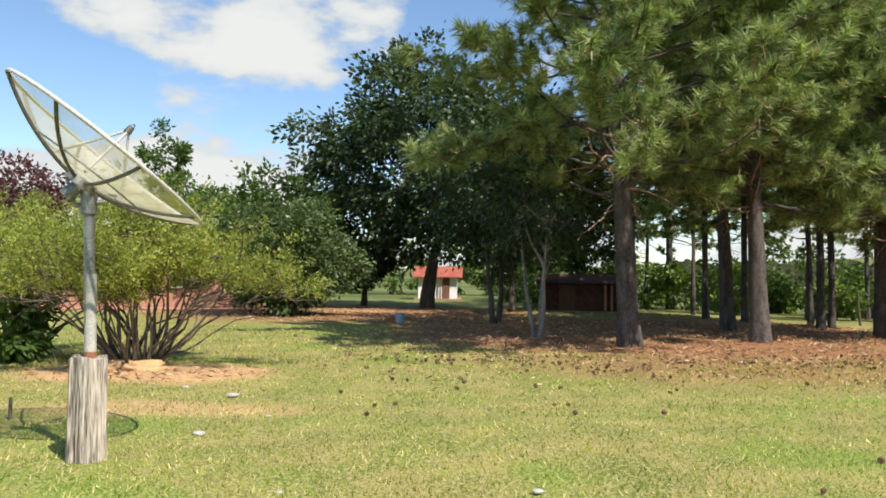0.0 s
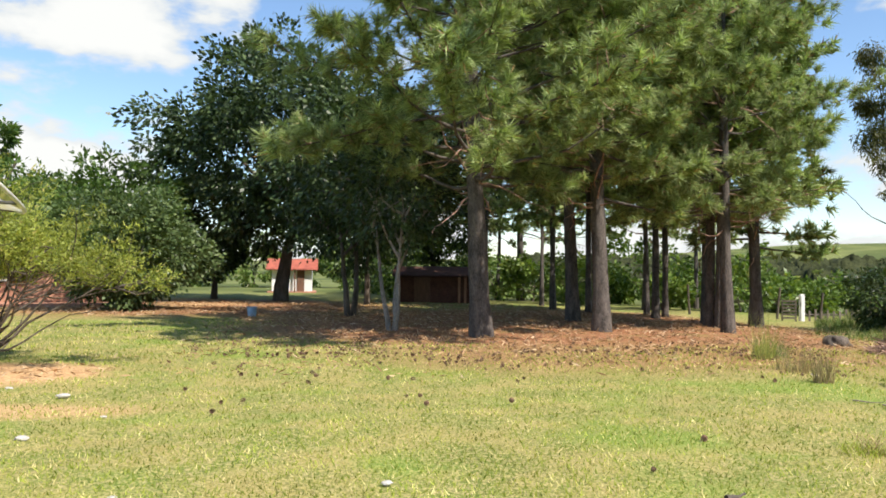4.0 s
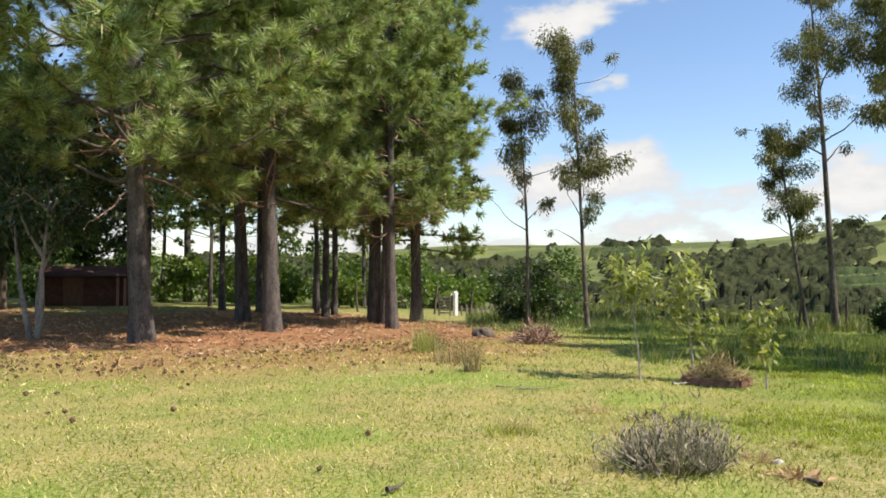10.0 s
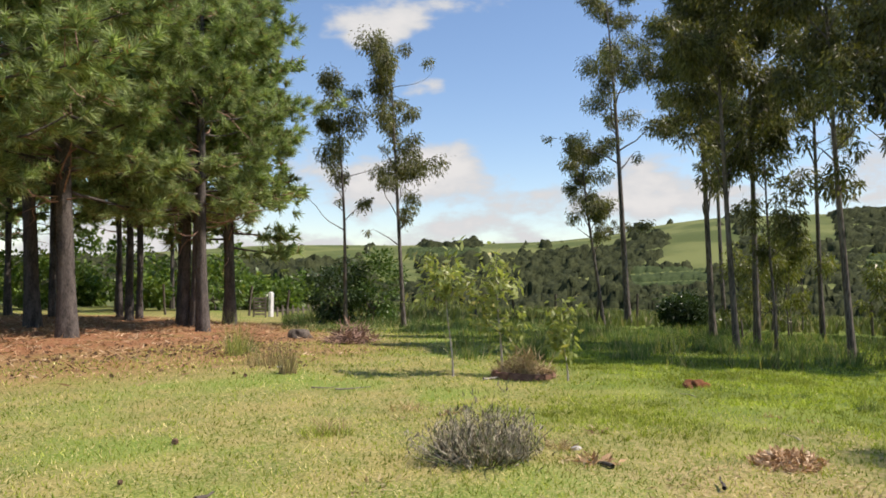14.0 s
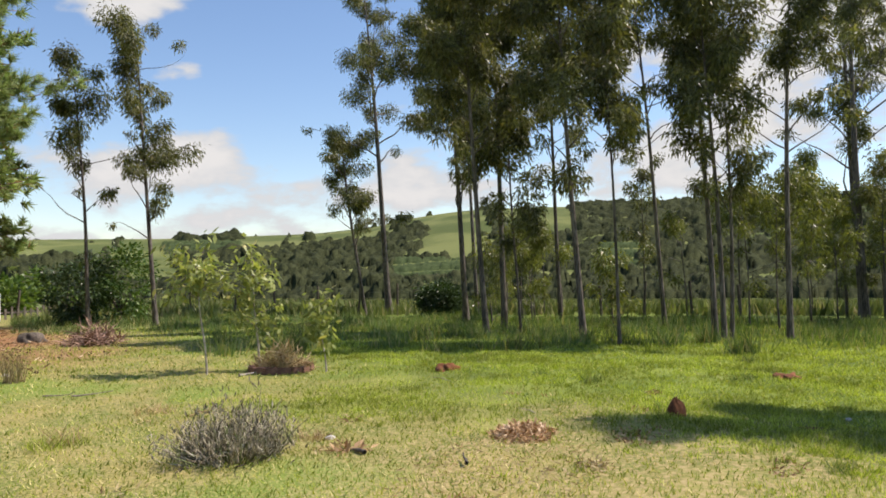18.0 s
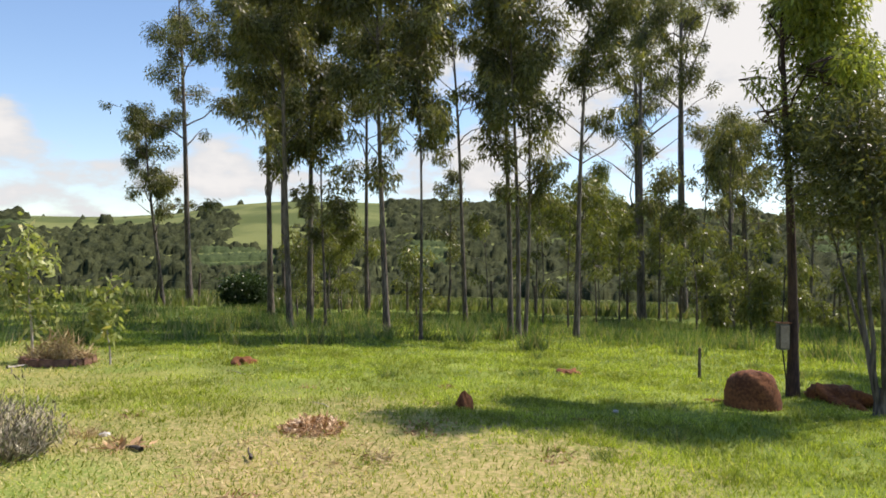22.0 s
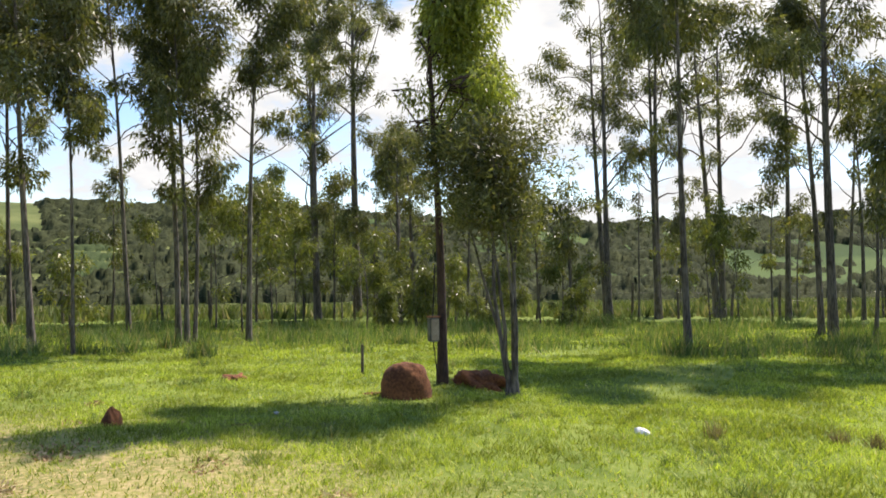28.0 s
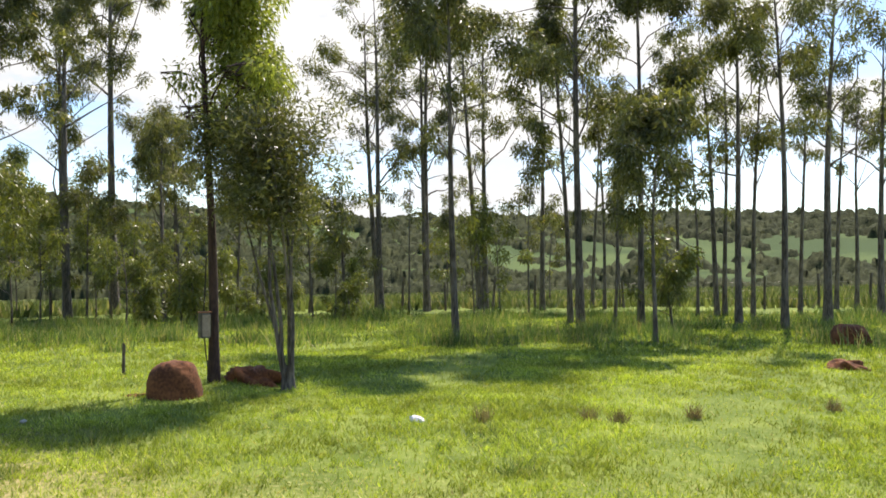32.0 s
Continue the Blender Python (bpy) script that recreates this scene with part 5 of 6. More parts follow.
# ---- fence ----
def fence():
    """Posts and wires along the edge of the yard."""
    turns = [(16.5, 31.0), (23.0, 26.5), (28.5, 16.0), (30.0, 8.0), (28.5, -1.0), (28.0, -8.0), (26.0, -15.0), (22.0, -21.5), (16.5, -27.0), (8.0, -33.0)]
    pts = np.array(turns, float)
    seg = np.linalg.norm(np.diff(pts, axis=0), axis=1)
    total = np.concatenate([[0], np.cumsum(seg)])
    rng = np.random.default_rng(77)
    s = np.arange(0, total[-1], 1.7)
    xs, ys = np.interp(s, total, pts[:, 0]), np.interp(s, total, pts[:, 1])
    t = thing("wire_fence", xs[0], ys[0], gz(xs[0], ys[0]), "old wire fence on grey wooden posts", "fence", kind="structure")
    o = np.array([xs[0], ys[0], gz(xs[0], ys[0])])
    tops = []
    meshes = []
    for k in range(4):
        v, f = tube([(0, 0, -0.2), (0.01 * k, 0, 0.6), (0.02, 0.01 * k, 1.08 + 0.08 * k)], [0.055, 0.05, 0.046], 7)
        meshes.append(mesh_from("post", v, f, DARK_BARK))
    for k, (x, y) in enumerate(zip(xs, ys)):
        x, y = x + rng.normal(0, 0.06), y + rng.normal(0, 0.06)
        p = part_mesh("post", meshes[int(rng.integers(0, 4))], t)
        p.matrix_local = Matrix.Translation(np.array([x, y, gz(x, y)]) - o) @ pose(0, 0, 0, rng.normal(0, 3), rng.normal(0, 3), rng.uniform(0, 360))
        tops.append((x, y, gz(x, y)))
    tops = np.array(tops) - o
    for h in (0.35, 0.65, 0.95):
        part_mesh("wire", mesh_from("wire", *tube(tops + (0, 0, h), np.full(len(tops), 0.003), 4), RIB_STEEL), t)


fence()


# ---- woods and grass far and near ----
def within(deg, el, a0, a1, e0, e1, soft=0.35):
    """1 inside a stretch of hillside given by bearings and heights in degrees, 0 outside."""
    return soft_step(a0 - soft, a0 + soft, deg) * soft_step(a1 + soft, a1 - soft, deg) * soft_step(e0 - soft / 2, e0 + soft / 2, el) * soft_step(e1 + soft / 2, e1 - soft / 2, el)


ORCHARDS = ((61.4, 66.8, -0.95, 0.45), (76.6, 79.4, -0.7, 1.3), (45.3, 50.6, 1.15, 2.0), (104.5, 108, 0.6, 1.8))


def woods_share(deg, el):
    """How thickly the far slopes are wooded."""
    d = deg + 0.5 * wavy(deg * 1.3, el * 2.2, 2)
    e = el + 0.22 * wavy(deg * 0.9, el * 1.7, 5)
    low = ridge(deg) - e
    wood = np.ones_like(d)
    wood *= 1 - within(d, e, 42.6, 46.4, -1.0, 3)
    wood *= 1 - soft_step(43.5, 42, d) * soft_step(0.7, 1.2, e)
    wood *= 1 - soft_step(46, 49, d) * soft_step(62.5, 61.5, d) * soft_step(0.9, 0.7, low)
    wood *= 1 - within(d, e, 62.4, 68.5, 0.5, 6)
    wood *= 1 - within(d, e, 69.8, 75.0, 2.0, 6)
    wood *= 1 - 0.75 * within(d, e, 92, 103, 2.7, 6)
    wood *= 1 - within(d, e, 121.5, 141, -1.5, 1.75) * (1 - 0.85 * soft_step(0.1, 0.4, wavy(deg * 0.8 + 2.8 * el, el * 2.6, 3)))
    wood *= 1 - within(d, e, 141, 152, -0.2, 1.6)
    wood *= 1 - within(d, e, 104, 121, 1.2, 2.5) * soft_step(-0.1, 0.25, wavy(deg * 0.7, el * 3, 6))
    for a0, a1, e0, e1 in ((62.2, 63.5, 0.9, 2.9), (76.4, 78.4, 3.2, 6), (123.4, 127.8, 2.6, 6), (134, 148, 2.2, 6), (48.2, 50.3, 2.05, 6), (112, 116, 2.3, 6)):
        wood = np.maximum(wood, within(d, e, a0, a1, e0, e1))
    for a0, a1, e0, e1 in ORCHARDS:
        wood *= 1 - within(deg, el, a0, a1, e0, e1, 0.15)
    return wood


def canopy(name, x, y, h, wide, material, label, seed, uneven, n_az=900, n_r=115):
    """One sheet of many rounded crowns, left out where the land is open."""
    rng = np.random.default_rng(seed)
    ga, gr = np.radians(np.linspace(16, 160, n_az)), np.linspace(126, 432, n_r)
    top = np.full((n_az, n_r), -0.7)
    da, dr = ga[1] - ga[0], gr[1] - gr[0]
    for a, b, hh, w in zip(np.arctan2(x, y), np.hypot(x, y), h, wide):
        i0, i1 = max(int((a - w / b - ga[0]) / da), 0), int((a + w / b - ga[0]) / da) + 2
        j0, j1 = max(int((b - w - gr[0]) / dr), 0), int((b + w - gr[0]) / dr) + 2
        block = top[i0:i1, j0:j1]
        if block.size:
            d2 = ((ga[i0:i1, None] - a) * b / w) ** 2 + ((gr[None, j0:j1] - b) / w) ** 2
            np.maximum(block, hh * np.maximum(1 - d2, 0) ** 0.6 - 0.7 * (d2 >= 1), out=block)
    aa, rr = np.meshgrid(ga + 0.0, gr, indexing="ij")
    aa = aa + rng.normal(0, 0.3, aa.shape) * da
    rr = rr + rng.normal(0, 0.3, rr.shape) * dr
    x, y = rr * np.sin(aa), rr * np.cos(aa)
    z = ground_z(x, y) + top + np.where(top > 0, rng.normal(0, uneven, top.shape), 0)
    v = np.stack([x, y, z], -1).reshape(-1, 3)
    i, j = np.arange(n_az - 1)[:, None] * n_r, np.arange(n_r - 1)[None, :]
    q = np.stack([i + j, i + j + 1, i + n_r + j + 1, i + n_r + j], -1).reshape(-1, 4)
    q = q[(top.ravel()[q] > 0).any(1)]
    used, back = np.unique(q, return_inverse=True)
    ob = new(name, mesh_from(name, v[used], back.reshape(-1, 4), material, True))
    tagged(ob, label, "woods", kind="stuff")


def far_woods():
    rng = np.random.default_rng(9)
    n = 46000
    deg, r = rng.uniform(16, 160, n), np.sqrt(rng.uniform(130 ** 2, 430 ** 2, n))
    x, y = r * np.sin(np.radians(deg)), r * np.cos(np.radians(deg))
    el = np.degrees(np.arctan2(ground_z(x, y) - 1.4, r))
    keep = (rng.uniform(0, 1, n) < 0.85 * woods_share(deg, el) * soft_step(128, 150, r) + 0.004) & (el > -2.7)
    x, y = x[keep], y[keep]
    h = rng.uniform(1.0, 2.3, len(x)) * (1 + 0.4 * wavy(x * 0.09, y * 0.09, 3)) * (1 + 0.8 * (rng.uniform(0, 1, len(x)) > 0.94))
    canopy("far_woods", x, y, h, 0.6 * h + 0.6, FAR_LEAF, "dark green woods on the far hillside", 19, 0.3)
    # planted rows running down the slopes
    deg, r = np.meshgrid(np.arange(44, 110, 0.36), np.arange(170, 430, 3.2), indexing="ij")
    deg, r = deg.ravel() + 0.004 * r.ravel(), r.ravel()
    x, y = r * np.sin(np.radians(deg)), r * np.cos(np.radians(deg))
    el = np.degrees(np.arctan2(ground_z(x, y) - 1.4, r))
    inside = np.zeros(len(x), bool)
    for a0, a1, e0, e1 in ORCHARDS:
        inside |= (deg > a0) & (deg < a1) & (el > e0) & (el < e1)
    x, y = x[inside], y[inside]
    canopy("planted_rows", x, y, np.random.default_rng(3).uniform(1.0, 1.5, len(x)), np.full(len(x), 1.25), ORCHARD_LEAF, "green planted rows on the far hillside", 20, 0.15)


far_woods()


def scatter(name, material, label, n, place, height, width, seed, lean=0.35):
    """Blades of grass as one piece of stuff: place(rng, n) gives x and y."""
    rng = np.random.default_rng(seed)
    x, y = place(rng, n)
    h = height(rng, x, y)
    base = np.stack([x, y, ground_z(x, y) + 0.02 * wavy(x * 1.7, y * 1.9, 1) * soft_step(2, 5, np.hypot(x, y)) + 0.035 * wavy(x * 0.5, y * 0.6, 2) * soft_step(3, 9, np.hypot(x, y)) - 0.004], 1)
    ob = new(name, mesh_from(name, *blades(base, h, width(x, y), rng, lean), material))
    tagged(ob, label, "grass", kind="stuff")


def fan(a0, a1, r0, r1, power=1.0):
    def place(rng, n):
        a = np.radians(rng.uniform(a0, a1, n))
        r = r0 * (r1 / r0) ** (rng.uniform(0, 1, n) ** power)
        return r * np.sin(a), r * np.cos(a)
    return place


def lush_share(x, y):
    return soft_step(2.0, 7.5, x - 0.75 * y + 2.2 * wavy(x * 0.8, y * 0.8, 4))


def in_litter(x, y):
    a = np.hypot((x - 5.5) / 7.0, (y - 21.5) / 7.8)
    b = np.hypot((x - 11.0) / 4.6, (y - 24.0) / 9.0)
    c = np.hypot((x + 4) / 8, (y - 33) / 8)
    d = np.hypot((x + 4.5) / 1.8, (y - 11.3) / 1.15)
    return soft_step(1.08, 0.9, np.minimum(np.minimum(a, b), np.minimum(c, d)) + 0.14 * wavy(x, y, 6))


def lawn_place(rng, n):
    x, y = fan(-60, 175, 1.4, 24, 0.9)(rng, n)
    keep = rng.uniform(0, 1, n) < (1 - 0.75 * lush_share(x, y)) * (1 - in_litter(x, y))
    return x[keep], y[keep]


def lush_place(rng, n):
    x, y = fan(25, 160, 3.2, 26, 0.85)(rng, n)
    bald = np.exp(-((x - 5.4) / 1.7) ** 2 - ((y - 1.0) / 1.5) ** 2)
    keep = rng.uniform(0, 1, n) < lush_share(x, y) * (1 - 0.85 * bald) * (0.55 + 0.45 * wavy(x * 1.3, y * 1.1, 5))
    return x[keep], y[keep]


def by_range(near, far):
    return lambda x, y: near + (far - near) * soft_step(3, 22, np.hypot(x, y))


scatter("lawn_grass", LAWN, "short half-dry lawn grass", 265000, lawn_place, lambda g, x, y: g.uniform(0.016, 0.05, len(x)) * (1 + 0.6 * soft_step(8, 20, np.hypot(x, y))), by_range(0.011, 0.026), 21, 0.55)
scatter("lawn_grass", LAWN, "short half-dry lawn grass", 12000, fan(-180, 180, 0.25, 1.5, 0.6), lambda g, x, y: g.uniform(0.016, 0.05, len(x)), by_range(0.011, 0.026), 27, 0.55)
scatter("lawn_grass", LAWN, "short half-dry lawn grass", 30000, fan(175, 300, 1.4, 14, 0.8), lambda g, x, y: g.uniform(0.016, 0.05, len(x)), by_range(0.011, 0.03), 28, 0.55)
scatter("lush_grass", LUSH, "lush bright-green meadow grass", 580000, lush_place, lambda g, x, y: g.uniform(0.018, 0.048, len(x)) * (1 + 0.4 * wavy(x * 5, y * 5, 8)) * (1 + 0.6 * soft_step(8, 16, np.hypot(x, y))), by_range(0.0065, 0.025), 22, 0.4)


def tall_place(rng, n):
    a = np.radians(rng.uniform(36, 160, n))
    d = np.degrees(a)
    inner = np.interp(d, [36, 50, 70, 90, 115, 125, 160], [24, 19, 15.6, 15.2, 14.6, 13.2, 14.2])
    r = inner + 13 * rng.uniform(0, 1, n) ** 0.75 + 0.8 * wavy(d * 0.4, d * 0.2, 3)
    return r * np.sin(a), r * np.cos(a)


scatter("tall_grass", TALL, "tall rough grass under the eucalyptus trees", 112000, tall_place, lambda g, x, y: g.uniform(0.06, 0.3, len(x)) * np.clip(0.7 + 0.7 * wavy(x * 1.1, y * 1.1, 9) + 0.6 * wavy(x * 3.1, y * 2.7, 4), 0.15, 1.9), lambda x, y: np.full(len(x), 0.022), 23, 0.35)
scatter("field_crop", CROP, "pale green crop field beyond the fence", 56000, fan(38, 160, 31, 112, 0.9), lambda g, x, y: g.uniform(0.2, 0.6, len(x)), lambda x, y: np.full(len(x), 0.16), 24, 0.3)


def clump_place(rng, n):
    """Blades gathered in small bunches."""
    m = n // 16
    cx, cy = fan(45, 160, 3.3, 17, 0.8)(rng, m)
    keep = rng.uniform(0, 1, m) < lush_share(cx, cy) * np.clip(0.5 + 0.7 * wavy(cx * 1.5, cy * 1.4, 11), 0.05, 1)
    cx, cy = cx[keep].repeat(16), cy[keep].repeat(16)
    return cx + rng.normal(0, 0.035, len(cx)), cy + rng.normal(0, 0.035, len(cy))


scatter("grass_clumps", LUSH, "small leafy bunches in the lush grass", 300000, clump_place, lambda g, x, y: g.uniform(0.022, 0.07, len(x)), by_range(0.009, 0.02), 26, 0.6)



# ---- small things on the grass ----
def tuft(x, y, h, spread, n, mat, label, name="grass_tuft", group="", width=0.008, lean=0.4):
    rng = seeded()
    t = thing(name, x, y, gz(x, y), label, "grass", group)
    a, ro = rng.uniform(0, 6.28, n), rng.uniform(0, 1, n) ** 0.6
    base = np.stack([np.cos(a) * ro * spread, np.sin(a) * ro * spread, np.full(n, -0.01)], 1)
    part_mesh("blade_mass", mesh_from("blade_mass", *blades(base, rng.uniform(0.4, 1.0, n) * h, np.full(n, width), rng, lean), mat), t)


for tx, ty, th in ((5.8, -3.84, 0.16), (5.39, -4.69, 0.14), (5.22, -4.88, 0.13), (5.12, -5.68, 0.11), (4.73, -7.11, 0.1)):
    tuft(tx, ty, th * 1.5, 0.07, 110, STALK, "small dry straw tuft in the green grass", group="dry tufts")
for tx, ty, th in ((9.41, 2.39, 0.2), (7.68, 2.28, 0.12), (8.0, 2.7, 0.1), (7.2, 3.1, 0.1), (9.9, 3.2, 0.14), (11.5, -3.0, 0.2), (8.2, -7.5, 0.18), (7.0, -6.2, 0.14), (9.6, -6.6, 0.2)):
    tuft(tx, ty, th, 0.13, 110, TALL, "dark green weed tuft in the grass", "weed_tuft", "weed tufts")
feet = random.Random(44)
for _ in range(46):
    ta = math.radians(feet.uniform(48, 136))
    tr = feet.uniform(14.0, 18.5)
    tuft(tr * math.sin(ta), tr * math.cos(ta), feet.uniform(0.3, 0.6), feet.uniform(0.2, 0.45), 90, TALL, "tall dark green weeds under the eucalyptus", "weed_tuft", "tall weeds", width=0.02, lean=0.35)
spots = random.Random(15)
for _ in range(30):
    ta, tr = math.radians(spots.uniform(66, 128)), spots.uniform(5.2, 13.5)
    tuft(tr * math.sin(ta), tr * math.cos(ta), spots.uniform(0.07, 0.2), spots.uniform(0.06, 0.16), 70, TALL, "dark green weed tuft in the grass", "weed_tuft", "weed tufts", lean=0.7)
tuft(8.0, 12.44, 1.0, 0.2, 150, SAP_LEAF, "tall feathery green weed at the lawn's edge", "tall_weed", width=0.009, lean=0.24)
tuft(8.5, 13.0, 0.5, 0.3, 160, TALL, "tall feathery green weed at the lawn's edge", "tall_weed", width=0.012, lean=0.3)
tuft(6.89, 9.4, 0.55, 0.14, 150, STALK, "dry upright stalks on the lawn", "dry_stalks", width=0.01, lean=0.15)
tuft(7.33, 10.56, 0.45, 0.34, 260, STALK, "dry upright stalks on the lawn", "dry_stalks", width=0.009, lean=0.25)
tuft(4.53, 5.63, 0.13, 0.24, 200, LUSH, "low rough weed clump on the lawn", "weed_clump", lean=0.7)
tuft(4.6, 5.7, 0.2, 0.2, 70, STRAW, "dry stalks in a weed clump", "dry_stalks", lean=0.7)
tuft(5.96, 6.01, 0.14, 0.22, 130, STRAW, "bleached straw beside the grey bush", "straw_clump", lean=1.0)
tuft(5.49, 3.74, 0.14, 0.16, 110, STRAW, "bleached straw beside the grey bush", "straw_clump", lean=0.9)
tuft(4.74, 3.95, 0.14, 0.36, 160, TALL, "green grass round the foot of the grey bush", "grass_tuft", lean=0.8)
tuft(5.19, -3.6, 0.09, 0.35, 420, TALL, "low spreading dark weeds", "weed_clump", lean=0.9)


def heap(x, y, rx, ry, h, n, length, width, mat, label, name, flat=0.5):
    """A heap of leaves or twigs."""
    rng = seeded()
    t = thing(name, x, y, gz(x, y), label, "heap")
    a, ro = rng.uniform(0, 6.28, n), rng.uniform(0, 1, n) ** 0.55
    c = np.stack([np.cos(a) * ro * rx, np.sin(a) * ro * ry, rng.uniform(0.005, 1, n) * h * (1 - ro ** 2) + 0.01], 1)
    d = unit(rng.normal(0, 1, (n, 3)) * (1, 1, flat))
    tagged(part_mesh("litter_mass", mesh_from("litter_mass", *leaves(c, d, length, width, rng), mat), t), kind="stuff")
    return t


heap(6.21, 2.14, 0.34, 0.25, 0.09, 900, 0.065, 0.02, DRY_LEAF, "heap of brown dry leaves on the grass", "leaf_heap")
heap(6.49, 1.21, 0.35, 0.25, 0.02, 420, 0.05, 0.016, DRY_LEAF, "thin scatter of brown dry leaves", "leaf_scatter", 0.2)
heap(7.5, 1.45, 0.3, 0.16, 0.03, 260, 0.05, 0.016, DRY_LEAF, "thin scatter of brown leaves by a termite mound", "leaf_scatter", 0.2)
heap(11.9, 13.7, 0.6, 0.42, 0.36, 600, 0.34, 0.026, DEAD_TWIG, "heap of dry cut branches", "branch_heap", 0.6)
heap(5.18, 3.19, 0.16, 0.12, 0.03, 60, 0.1, 0.03, DRY_LEAF, "few dry leaves on the grass", "leaf_scatter", 0.3)
heap(5.1, 1.9, 1.1, 0.7, 0.02, 700, 0.07, 0.008, STRAW, "scatter of dry straw on the trodden grass", "straw_scatter", 0.15)


bits = random.Random(52)
for _ in range(16):
    ha, hr = math.radians(bits.uniform(40, 100)), bits.uniform(4.6, 9.5)
    heap(hr * math.sin(ha), hr * math.cos(ha), bits.uniform(0.08, 0.3), bits.uniform(0.06, 0.16), 0.02, bits.randrange(30, 110), 0.06, 0.014, bits.choice((DRY_LEAF, STRAW)), "few dry leaves and straws on the grass", "leaf_scatter", 0.3)


def brick_ring():
    """A low ring of old bricks round a planted sapling."""
    t = thing("brick_planter", 9.35, 6.95, gz(9.35, 6.95), "low ring of old bricks round dry stalks", "planter")
    bm = box_bm(0.18, 0.09, 0.1, 0.012)
    first = part("brick", bm, BRICK_RED, t)
    rng = random.Random(4)
    for k in range(16):
        a = 2 * math.pi * k / 16
        p = first if k == 0 else new("brick", first.data)
        p.parent = t
        p.matrix_local = pose(0.46 * math.cos(a), 0.4 * math.sin(a), 0.03 + rng.uniform(-0.01, 0.02), rng.uniform(-6, 6), rng.uniform(-6, 6), math.degrees(a) + 90 + rng.uniform(-8, 8))


brick_ring()
heap(9.35, 6.95, 0.42, 0.38, 0.34, 900, 0.24, 0.014, STRAW, "dry straw stalks heaped in the brick planter", "straw_heap", 0.9)
heap(9.35, 6.95, 0.46, 0.4, 0.12, 400, 0.09, 0.02, DRY_LEAF, "brown dry leaves in the brick planter", "leaf_heap", 0.5)


def meter_box():
    """The box that hangs on the reddish trunk, with its cable."""
    x, y = 9.62, -2.28
    t = thing("meter_box", x, y, gz(x, y), "small tan metal box hung on a tree trunk", "box", turn=12)
    part("body", box_bm(0.1, 0.13, 0.3, 0.012, (0, 0, 0.68)), RIB_STEEL, t)
    part("lid", box_bm(0.012, 0.1, 0.26, 0.004, (-0.056, 0, 0.68)), BOX_PAINT, t, "tan painted lid")
    part("hood", box_bm(0.12, 0.15, 0.015, 0.004, (-0.005, 0, 0.84)), RUST, t)
    part("bracket", box_bm(0.12, 0.03, 0.03, 0.004, (0.06, -0.06, 0.75)), GALV, t)
    part_mesh("cable", mesh_from("cable", *tube([(0.0, 0.0, 0.53), (0.0, -0.02, 0.36), (0.01, -0.05, 0.18), (0.03, -0.06, -0.02)], [0.008] * 4, 6), SHADE_AND_CABLE, True), t)
    part_mesh("conduit", mesh_from("conduit", *tube([(0.02, 0.0, 0.84), (0.03, -0.02, 1.15), (0.05, -0.04, 1.5)], [0.009] * 3, 6), SHADE_AND_CABLE, True), t)


meter_box()


def pebble(x, y, r, mat, label, name="white_stone", flat=0.45):
    rng = seeded()
    t = thing(name, x, y, gz(x, y), label, "stone", "pale bits on the lawn")
    bm = bmesh.new()
    bmesh.ops.create_icosphere(bm, subdivisions=2, radius=r)
    for v in bm.verts:
        k = 1 + rng.normal(0, 0.09)
        v.co = Vector((v.co.x * k * 1.2, v.co.y * k * 0.8, v.co.z * k * flat + r * flat * 0.6))
    part("body", bm, mat, t)


for px, py, pr in ((-2.62, 9.22, 0.06), (-2.31, 6.96, 0.05), (-0.43, 6.25, 0.035), (0.5, 5.2, 0.035), (-3.4, 9.9, 0.04), (-1.9, 7.9, 0.03), (7.33, 10.2, 0.06), (7.85, -0.36, 0.035), (5.5, 3.6, 0.05), (-1.2, 5.1, 0.03)):
    pebble(px, py, pr, STONE, "pale stone lying in the short grass")
pebble(6.12, -3.37, 0.075, WHITE_PLASTIC, "crumpled white plastic scrap on the grass", "white_scrap", 0.5)


def stick(x, y, length, r, turn, mat, label):
    rng = seeded()
    t = thing("fallen_stick", x, y, gz(x, y), label, "stick", "fallen sticks", turn=turn)
    pts, rr = grown((-length / 2, 0, r * 1.6), (1, 0, 0.02), length, r, rng, 0.14, 6, 0.0)
    pts[:, 2] = np.maximum(pts[:, 2], r * 0.8)
    part_mesh("wood", mesh_from("wood", *tube(pts, np.maximum(rr, r * 0.4), 7), mat, True), t)


stick(5.19, 2.22, 0.22, 0.016, 20, DARK_BARK, "short dark fallen stick")
stick(5.14, 3.16, 0.3, 0.02, 70, DARK_BARK, "short dark fallen stick")
stick(6.6, 7.6, 0.5, 0.012, -30, POST_WOOD, "bleached fallen branch on the lawn")
stick(6.35, 7.9, 0.35, 0.01, -60, POST_WOOD, "bleached fallen branch on the lawn")
stick(7.2, 2.4, 0.3, 0.008, 40, PALE_BARK, "thin bleached twig on the grass")
stick(9.0, 4.2, 0.35, 0.008, 70, PALE_BARK, "thin bleached twig on the grass")
stick(2.61, 4.48, 0.16, 0.022, 10, DARK_BARK, "short dark fallen stick")
stick(8.75, 7.1, 0.5, 0.02, 15, PALE_BARK, "bleached stick by the brick planter")


